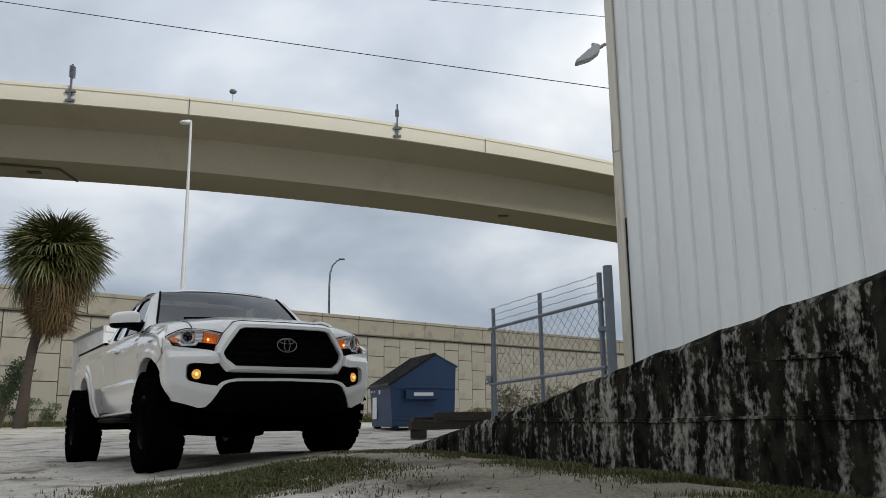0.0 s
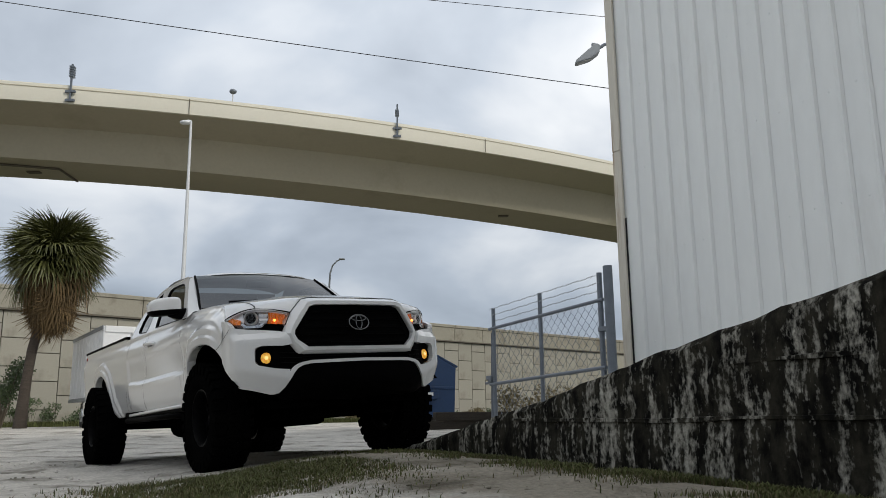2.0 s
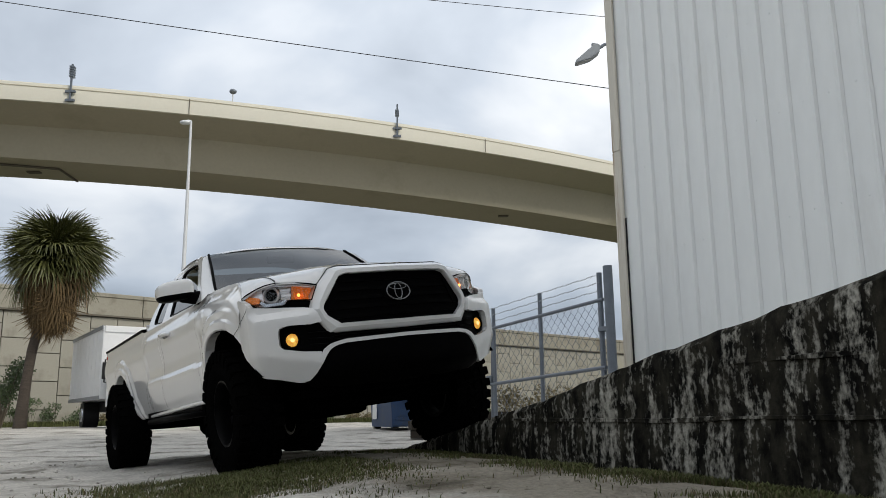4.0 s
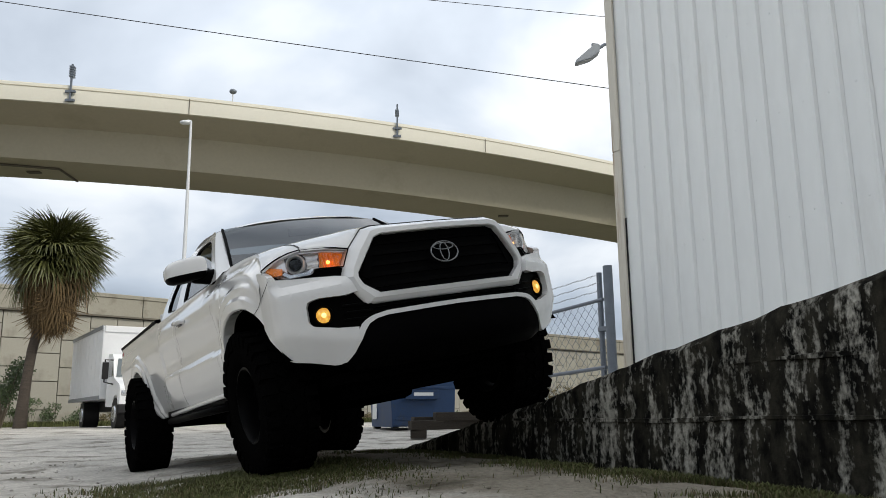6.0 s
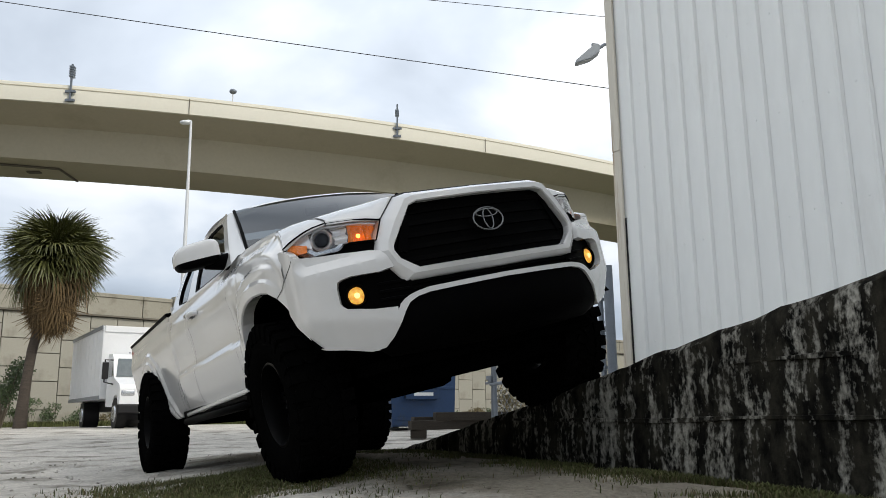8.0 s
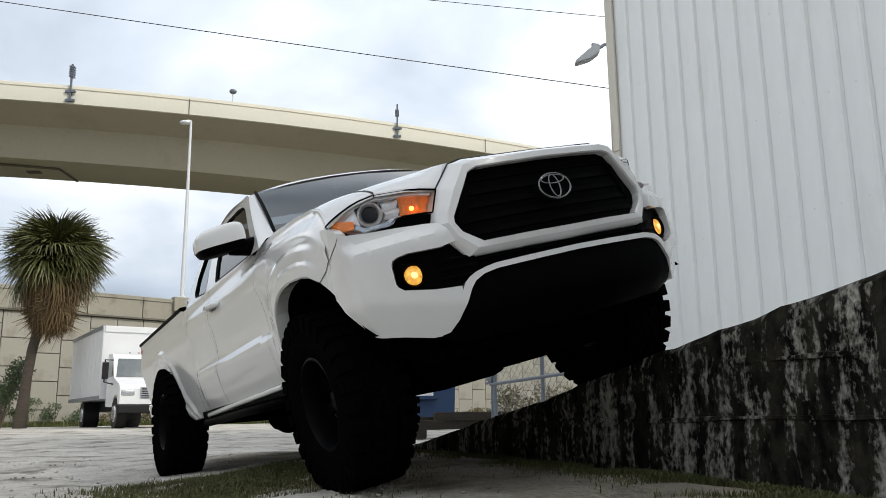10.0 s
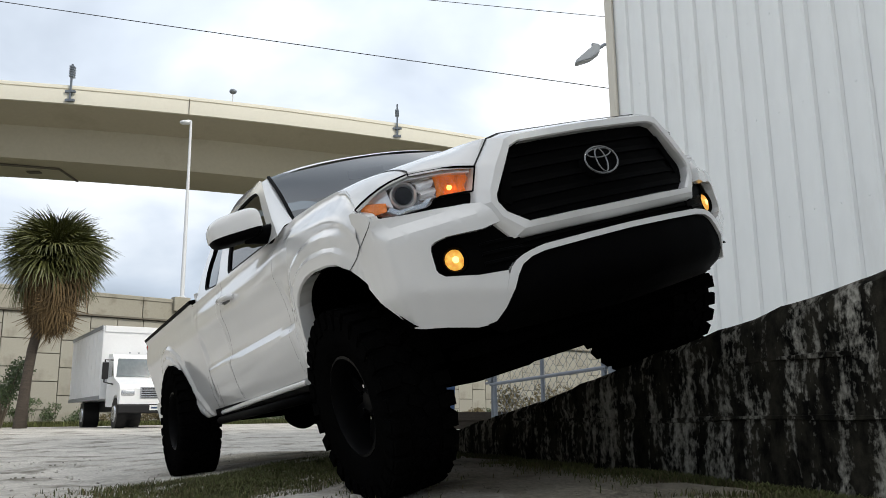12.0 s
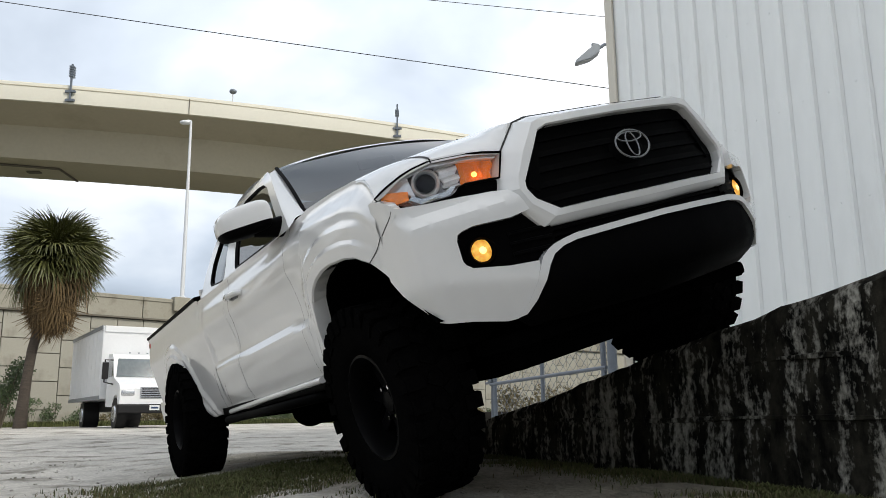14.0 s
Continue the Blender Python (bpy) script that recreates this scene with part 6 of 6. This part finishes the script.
        part("light_strip", shell([(0.672, 0.960), (0.684, 0.948), (0.765, 0.950), (0.790, 0.978), (0.780, 0.990), (0.758, 0.966), (0.690, 0.964), (0.672, 0.976), (0.655, 0.976)], lambda y, z: lamp_x(y, z) - 0.02, 0.02, sgn, 0.02), CHROME, hl)
        part("inner_reflector", shell([(0.625, 0.978), (0.615, 1.064), (0.672, 1.074), (0.670, 0.985)], lambda y, z: lamp_x(y, z) - 0.06 + 0.015 * math.sin(z * 170), 0.01, sgn, 0.012), REFLECTOR, hl, smooth=30)
        part("outer_reflector", shell([(0.762, 0.985), (0.762, 1.070), (0.83, 1.046), (0.785, 1.01)], lambda y, z: lamp_x(y, z) - 0.045, 0.01, sgn, 0.03), REFLECTOR, hl, smooth=30)
        part("upper_trim", shell([(0.505, 1.042), (0.60, 1.066), (0.715, 1.082), (0.79, 1.068), (0.845, 1.040), (0.84, 1.032), (0.79, 1.057), (0.715, 1.070), (0.60, 1.054), (0.51, 1.032)], lambda y, z: lamp_x(y, z) - 0.015, 0.03, sgn, 0.04), REFLECTOR, hl, smooth=30)
        part("lamp_notch", shell([(0.54, 0.950), (0.56, 0.953), (0.64, 0.963), (0.662, 0.957), (0.675, 0.942), (0.69, 0.935), (0.68, 0.918), (0.56, 0.892), (0.545, 0.90)], lambda y, z: lamp_x(y, z) - 0.012, 0.03, sgn), TRIM_BLACK, root)

    # grille surround: a rounded white frame round the black grille
    outer = [(0.0, 1.154), (0.36, 1.152), (0.408, 1.142), (0.489, 1.046), (0.538, 0.950), (0.556, 0.890), (0.525, 0.806), (0.475, 0.734), (0.0, 0.728)]
    rim_x = [0.838, 0.832, 0.822, 0.811, 0.813, 0.838, 0.880, 0.892, 0.930]
    inner = [(0.0, 1.092), (0.340, 1.090), (0.382, 1.074), (0.440, 0.985), (0.494, 0.902), (0.497, 0.878), (0.480, 0.840), (0.410, 0.784), (0.0, 0.780)]
    bm = bmesh.new()
    loop = []
    for i in range(len(outer) - 1):
        for k in range(7):
            q = k / 7
            loop.append(tuple(Vector(outer[i]).lerp(Vector(outer[i + 1]), q)) + tuple(Vector(inner[i]).lerp(Vector(inner[i + 1]), q)) + (rim_x[i] + (rim_x[i + 1] - rim_x[i]) * q,))
    loop.append(outer[-1] + inner[-1] + (rim_x[-1],))
    loop += [(-a, b, -c, d, e) for a, b, c, d, e in loop[-2:0:-1]]
    rows = []
    for yo, zo, yi, zi, xo in loop:
        r = []
        face = grille_x(abs(yi), zi)
        # the rim, a bevel up to a crease, a flat face and the lip at the grille
        for q, k, dx in ((0.0, 0.0, -0.05), (0.0, 0.0, 0.0), (0.10, 0.30, 0.004), (0.28, 0.66, 0.004), (0.44, 0.93, 0.004), (0.50, 1.0, 0.006), (0.92, 1.0, 0.012), (1.0, 1.0, 0.004), (1.0, 1.0, -0.05)):
            y, z = yo + (yi - yo) * q, zo + (zi - zo) * q
            r.append(bm.verts.new((xo + (face - xo) * k + dx, y, z)))
        rows.append(r)
    for i in range(len(rows)):
        a, b = rows[i], rows[(i + 1) % len(rows)]
        for j in range(8):
            bm.faces.new((a[j], b[j], b[j + 1], a[j + 1]))
    part("grille_surround", bm, PAINT, root, smooth=26)
    bm = bmesh.new()
    line = [(x - 0.003, y, z + 0.002) for x, (y, z) in zip(rim_x[:4], outer[:4])]
    add_tube(bm, [(x, -y, z) for x, y, z in line[:0:-1]] + line, 0.0042, 6)
    part("hood_gap", bm, PAINT_DARK, root)
    full = [(a, b) for a, b in inner] + [(-a, b) for a, b in inner[-2:0:-1]]
    grille = part("grille", shell(full, lambda y, z: grille_x(y, z) - 0.034, 0.01), GRILLE_BLACK, root, "gloss black grille", smooth=30)
    for k in range(5):
        z = 0.828 + 0.056 * k
        wy = lerp_list(z, [0.79, 0.84, 0.90, 1.08], [0.40, 0.462, 0.475, 0.36])
        part("slat", shell([(-wy, z - 0.013), (wy, z - 0.013), (wy, z + 0.010), (-wy, z + 0.010)], lambda y, q: grille_x(y, q) - 0.028 - 0.004 * (q - z) / 0.013, 0.012), GRILLE_BLACK, grille)
    for sgn in (-1, 1):
        part("grille_bar", shell([(0.435, 0.86), (0.47, 0.89), (0.405, 1.03), (0.375, 1.04)], lambda y, q: grille_x(y, q) - 0.024, 0.015, sgn), TRIM_BLACK, grille)
    emb = new("emblem")
    emb.parent = root
    emb.matrix_basis = Matrix.Translation((grille_x(0, 0.957) + 0.002, 0, 0.957)) @ Matrix.Rotation(radians(-8), 4, "Y")
    part("backing", disc_x(-0.035, 0.085, 0.03, 0.72), TRIM_BLACK, emb)
    part("oval_ring", oval_x(0.082, 0.057, 0.0050), EMBLEM, emb, "chrome oval ring", smooth=60)
    part("inner_oval", oval_x(0.025, 0.050, 0.0042), EMBLEM, emb, smooth=60)
    part("inner_oval", oval_x(0.060, 0.019, 0.0042, 0.030), EMBLEM, emb, smooth=60)

    # dark slot, pale lower bar and the black air dam under it
    half = [(0.0, 0.81), (uy(0.56), 0.81), (uy(0.56), 0.63), (0.0, 0.63)]
    part("bumper_slot", wrapped(half + [(-a, b) for a, b in half[-1:0:-1] if a], 0.075, 0.01), TRIM_BLACK, root)
    for z in (0.70, 0.722):
        part("slot_rib", shell([(-0.5, z - 0.005), (0.5, z - 0.005), (0.5, z + 0.005), (-0.5, z + 0.005)], lambda y, q: bumper_x(y, q) - 0.055, 0.02), TRIM_BLACK, root)
    bar = [(0.0, 0.690), (0.40, 0.685), (0.45, 0.677), (0.485, 0.668), (0.512, 0.655), (0.535, 0.636), (0.548, 0.612), (0.569, 0.562), (0.613, 0.50), (0.655, 0.462), (0.625, 0.466), (0.585, 0.503), (0.545, 0.557), (0.520, 0.602), (0.495, 0.634), (0.457, 0.653), (0.40, 0.662), (0.0, 0.668)]
    full = bar + [(-a, b) for a, b in bar[-2:0:-1]]
    part("lower_bar", wrapped([(math.copysign(uy(abs(a)), a), b) for a, b in full], -0.010, 0.06), PAINT, root, smooth=30)
    dam = [(0.0, 0.667), (0.40, 0.661), (0.456, 0.652), (0.494, 0.632), (0.519, 0.60), (0.544, 0.556), (0.584, 0.502), (0.622, 0.466), (0.55, 0.42), (0.0, 0.40)]
    full = dam + [(-a, b) for a, b in dam[-2:0:-1]]
    part("air_dam", shell(full, lambda y, z: bumper_x(y, z) - 0.002 - 0.12 * smoothstep((0.50 - z) / 0.12), 0.03), TRIM_BLACK, root, smooth=40)
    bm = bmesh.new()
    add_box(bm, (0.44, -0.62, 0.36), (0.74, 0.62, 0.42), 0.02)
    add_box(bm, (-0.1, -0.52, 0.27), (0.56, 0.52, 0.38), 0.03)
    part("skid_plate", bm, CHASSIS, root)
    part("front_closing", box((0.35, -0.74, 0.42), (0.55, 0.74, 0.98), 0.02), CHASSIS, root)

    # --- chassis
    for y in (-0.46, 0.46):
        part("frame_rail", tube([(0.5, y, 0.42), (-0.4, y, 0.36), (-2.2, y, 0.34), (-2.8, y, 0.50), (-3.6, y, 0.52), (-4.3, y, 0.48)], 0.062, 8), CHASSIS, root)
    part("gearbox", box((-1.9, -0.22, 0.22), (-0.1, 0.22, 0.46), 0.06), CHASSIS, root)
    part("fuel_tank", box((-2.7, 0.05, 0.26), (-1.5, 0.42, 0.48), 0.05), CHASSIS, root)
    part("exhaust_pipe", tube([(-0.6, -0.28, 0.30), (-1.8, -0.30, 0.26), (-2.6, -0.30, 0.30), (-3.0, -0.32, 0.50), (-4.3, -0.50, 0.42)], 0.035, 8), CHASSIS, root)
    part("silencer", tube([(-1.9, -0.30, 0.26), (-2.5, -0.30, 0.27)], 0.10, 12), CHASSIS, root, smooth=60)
    return root


def seam_top(sgn):
    """The gap between hood and wing."""
    bm = bmesh.new()
    prev = None
    for k in range(30):
        x = hood_front(0.708) - 0.002 + (-0.50 - hood_front(0.708)) * (k / 29) ** 1.4
        cur = [bm.verts.new((x, sgn * y, hood_z(x, y) + 0.0018)) for y in (0.703, 0.714)]
        if prev:
            bm.faces.new((prev[0], cur[0], cur[1], prev[1]))
        prev = cur
    return bm


def lathe_patch(at, rx, rz, sgn):
    bm = bmesh.new()
    vs = [bm.verts.new((at[0] + rx * math.cos(a), at[1] + sgn * 0.001, at[2] + rz * math.sin(a))) for a in np.linspace(0, 2 * math.pi, 24, endpoint=False)]
    bm.faces.new(vs)
    return bm


def disc_x(x, r, bulge, squash=1.0):
    """A domed disc that faces along x."""
    bm = bmesh.new()
    rows = []
    for k in range(6):
        q = k / 5
        rows.append([bm.verts.new((x + bulge * (1 - q * q), r * q * math.cos(a), r * q * squash * math.sin(a))) for a in np.linspace(0, 2 * math.pi, 24, endpoint=False)])
    for a, b in zip(rows, rows[1:]):
        for i in range(24):
            bm.faces.new((a[i], a[(i + 1) % 24], b[(i + 1) % 24], b[i]))
    bmesh.ops.remove_doubles(bm, verts=bm.verts[:], dist=1e-5)
    return bm


def ring_x(r0, r1, depth):
    bm = bmesh.new()
    prof = [(0.0, r0), (0.012, (r0 + r1) / 2), (0.004, r1), (-depth, r1), (-depth, r0)]
    rings = []
    for a in np.linspace(0, 2 * math.pi, 32, endpoint=False):
        rings.append([bm.verts.new((x, r * math.cos(a), r * math.sin(a))) for x, r in prof])
    for i in range(32):
        a, b = rings[i], rings[(i + 1) % 32]
        for j in range(5):
            bm.faces.new((a[j], b[j], b[(j + 1) % 5], a[(j + 1) % 5]))
    return bm


def oval_x(ry, rz, thick, dz=0.0):
    bm = bmesh.new()
    pts = [(0.004, ry * math.cos(a), dz + rz * math.sin(a)) for a in np.linspace(0, 2 * math.pi, 41)]
    add_tube(bm, pts, thick, 8)
    return bm


pickup = make_pickup()
wheels = {}
for key, x, sgn in (("front_right", AXLE_F, -1), ("front_left", AXLE_F, 1), ("rear_right", AXLE_R, -1), ("rear_left", AXLE_R, 1)):
    wheels[key] = make_wheel("wheel", sgn)
    wheels[key].parent = pickup
rear_axle = new("rear_axle")
rear_axle.parent = pickup
bm = tube([(0, -HUB_Y + 0.12, 0), (0, HUB_Y - 0.12, 0)], 0.05, 12)
part("axle_tube", bm, CHASSIS, rear_axle)
bm = bmesh.new()
bmesh.ops.create_uvsphere(bm, u_segments=16, v_segments=10, radius=0.17, matrix=Matrix.Diagonal((0.9, 0.9, 1, 1)))
part("differential", bm, CHASSIS, rear_axle, smooth=60)
for key, sgn in (("front_right", -1), ("front_left", 1)):
    arm = new("suspension_arm")
    arm.parent = pickup
    wheels[key + "_arm"] = arm
    bm = tube([(0.12, 0, 0), (0, sgn * 0.40, 0)], 0.03, 8)
    add_tube(bm, [(-0.2, 0, 0), (0, sgn * 0.40, 0)], 0.03, 8)
    part("lower_arm", bm, CHASSIS, arm)


# ---------------------------------------------------------------- motion
DRIVE = [
    (0, -1.778, 7.47, 0.076, -0.22, 0, -58.58), (0.5, -1.558, 7.319, 0.093, 0.33, -0.43, -57.31), (1, -1.363, 7.12, 0.111, 0.78, -0.16, -56.21),
    (1.5, -1.22, 7.016, 0.149, 2.22, -1.05, -56.08), (2, -1.117, 6.897, 0.175, 3.18, -1.24, -55.69), (2.5, -0.989, 6.706, 0.201, 3.87, -1.58, -56.18),
    (3, -0.88, 6.453, 0.217, 4.93, -1.84, -57.11), (5.5, -0.356, 5.335, 0.316, 9.71, -2.19, -60.65), (6, -0.283, 5.158, 0.332, 10.18, -2.58, -61.06),
    (6.5, -0.21, 5.013, 0.342, 10.76, -3.02, -61.61), (7, -0.143, 4.882, 0.365, 11.60, -2.84, -61.72), (7.5, -0.08, 4.754, 0.374, 12.02, -3.19, -62.06),
    (8, -0.023, 4.656, 0.384, 12.57, -2.97, -61.99), (10.5, 0.313, 4.152, 0.426, 14.74, -3.32, -61.93), (11, 0.351, 4.096, 0.436, 15.24, -3.13, -61.99),
    (11.5, 0.403, 4.024, 0.451, 15.82, -3.01, -61.84), (12, 0.432, 3.976, 0.454, 15.97, -3.13, -61.84), (12.5, 0.476, 3.906, 0.462, 16.49, -3.07, -61.8),
    (13, 0.492, 3.878, 0.464, 16.56, -3.12, -61.73), (13.5, 0.501, 3.864, 0.466, 16.51, -3.06, -61.85), (14, 0.528, 3.825, 0.469, 16.80, -3.1, -61.74)]


def drive_at(t):
    """The truck's pose between the keyed rows."""
    ts = [r[0] for r in DRIVE]
    return pose(*[float(np.interp(t, ts, [r[k] for r in DRIVE])) for k in range(1, 7)])


def support(p):
    """Height of what a tyre stands on at p."""
    s, c = p.dot(U), p.dot(N)
    z = terrain(p.x, p.y)
    if c > WALL_C - 0.05 and s > -6.95:
        z = max(z, wall_top(s))
    return z


def motions():
    walk(pickup, [(r[0], pose(*r[1:])) for r in DRIVE])
    times = [0.25 * k for k in range(57)]
    rolled, last = 0.0, None
    rows = {k: [] for k in ("front_right", "front_left", "rear_right", "rear_left", "axle", "front_right_arm", "front_left_arm")}
    for t in times:
        m = drive_at(t)
        if last is not None:
            d = m.translation - last.translation
            rolled += d.dot(m.to_3x3() @ Vector((1, 0, 0)))
        last = m
        spin = math.degrees(rolled / TYRE_R)
        up = (m.to_3x3() @ Vector((0, 0, 1))).z
        lift = {}
        for key, x, sgn in (("front_right", AXLE_F, -1), ("front_left", AXLE_F, 1), ("rear_right", AXLE_R, -1), ("rear_left", AXLE_R, 1)):
            hub = m @ Vector((x, sgn * (HUB_F if x == AXLE_F else HUB_Y), 0.34))
            need = (support(hub) + TYRE_R - 0.012 - hub.z) / up
            lift[key] = min(0.62, max(0.10, 0.34 + need))
        for key, x, sgn in (("front_right", AXLE_F, -1), ("front_left", AXLE_F, 1)):
            camber = -2.0 * sgn * (lift[key] - 0.34) * 10
            rows[key].append((t, pose(x, sgn * HUB_F, lift[key], camber, 0, 0) @ Matrix.Rotation(radians(spin), 4, "Y")))
            a = math.degrees(math.atan2(lift[key] - 0.33, 0.40))
            rows[key + "_arm"].append((t, pose(x, sgn * 0.34, 0.31, sgn * a, 0, 0)))
        tilt = math.degrees(math.atan2(lift["rear_left"] - lift["rear_right"], 2 * HUB_Y))
        mid = (lift["rear_left"] + lift["rear_right"]) / 2
        axle = pose(AXLE_R, 0, mid, tilt, 0, 0)
        rows["axle"].append((t, axle))
        for key, sgn in (("rear_right", -1), ("rear_left", 1)):
            rows[key].append((t, axle @ Matrix.Translation((0, sgn * HUB_Y, 0)) @ Matrix.Rotation(radians(spin), 4, "Y")))
    for key in ("front_right", "front_left", "rear_right", "rear_left", "front_right_arm", "front_left_arm"):
        walk(wheels[key], rows[key])
    walk(rear_axle, rows["axle"])


motions()
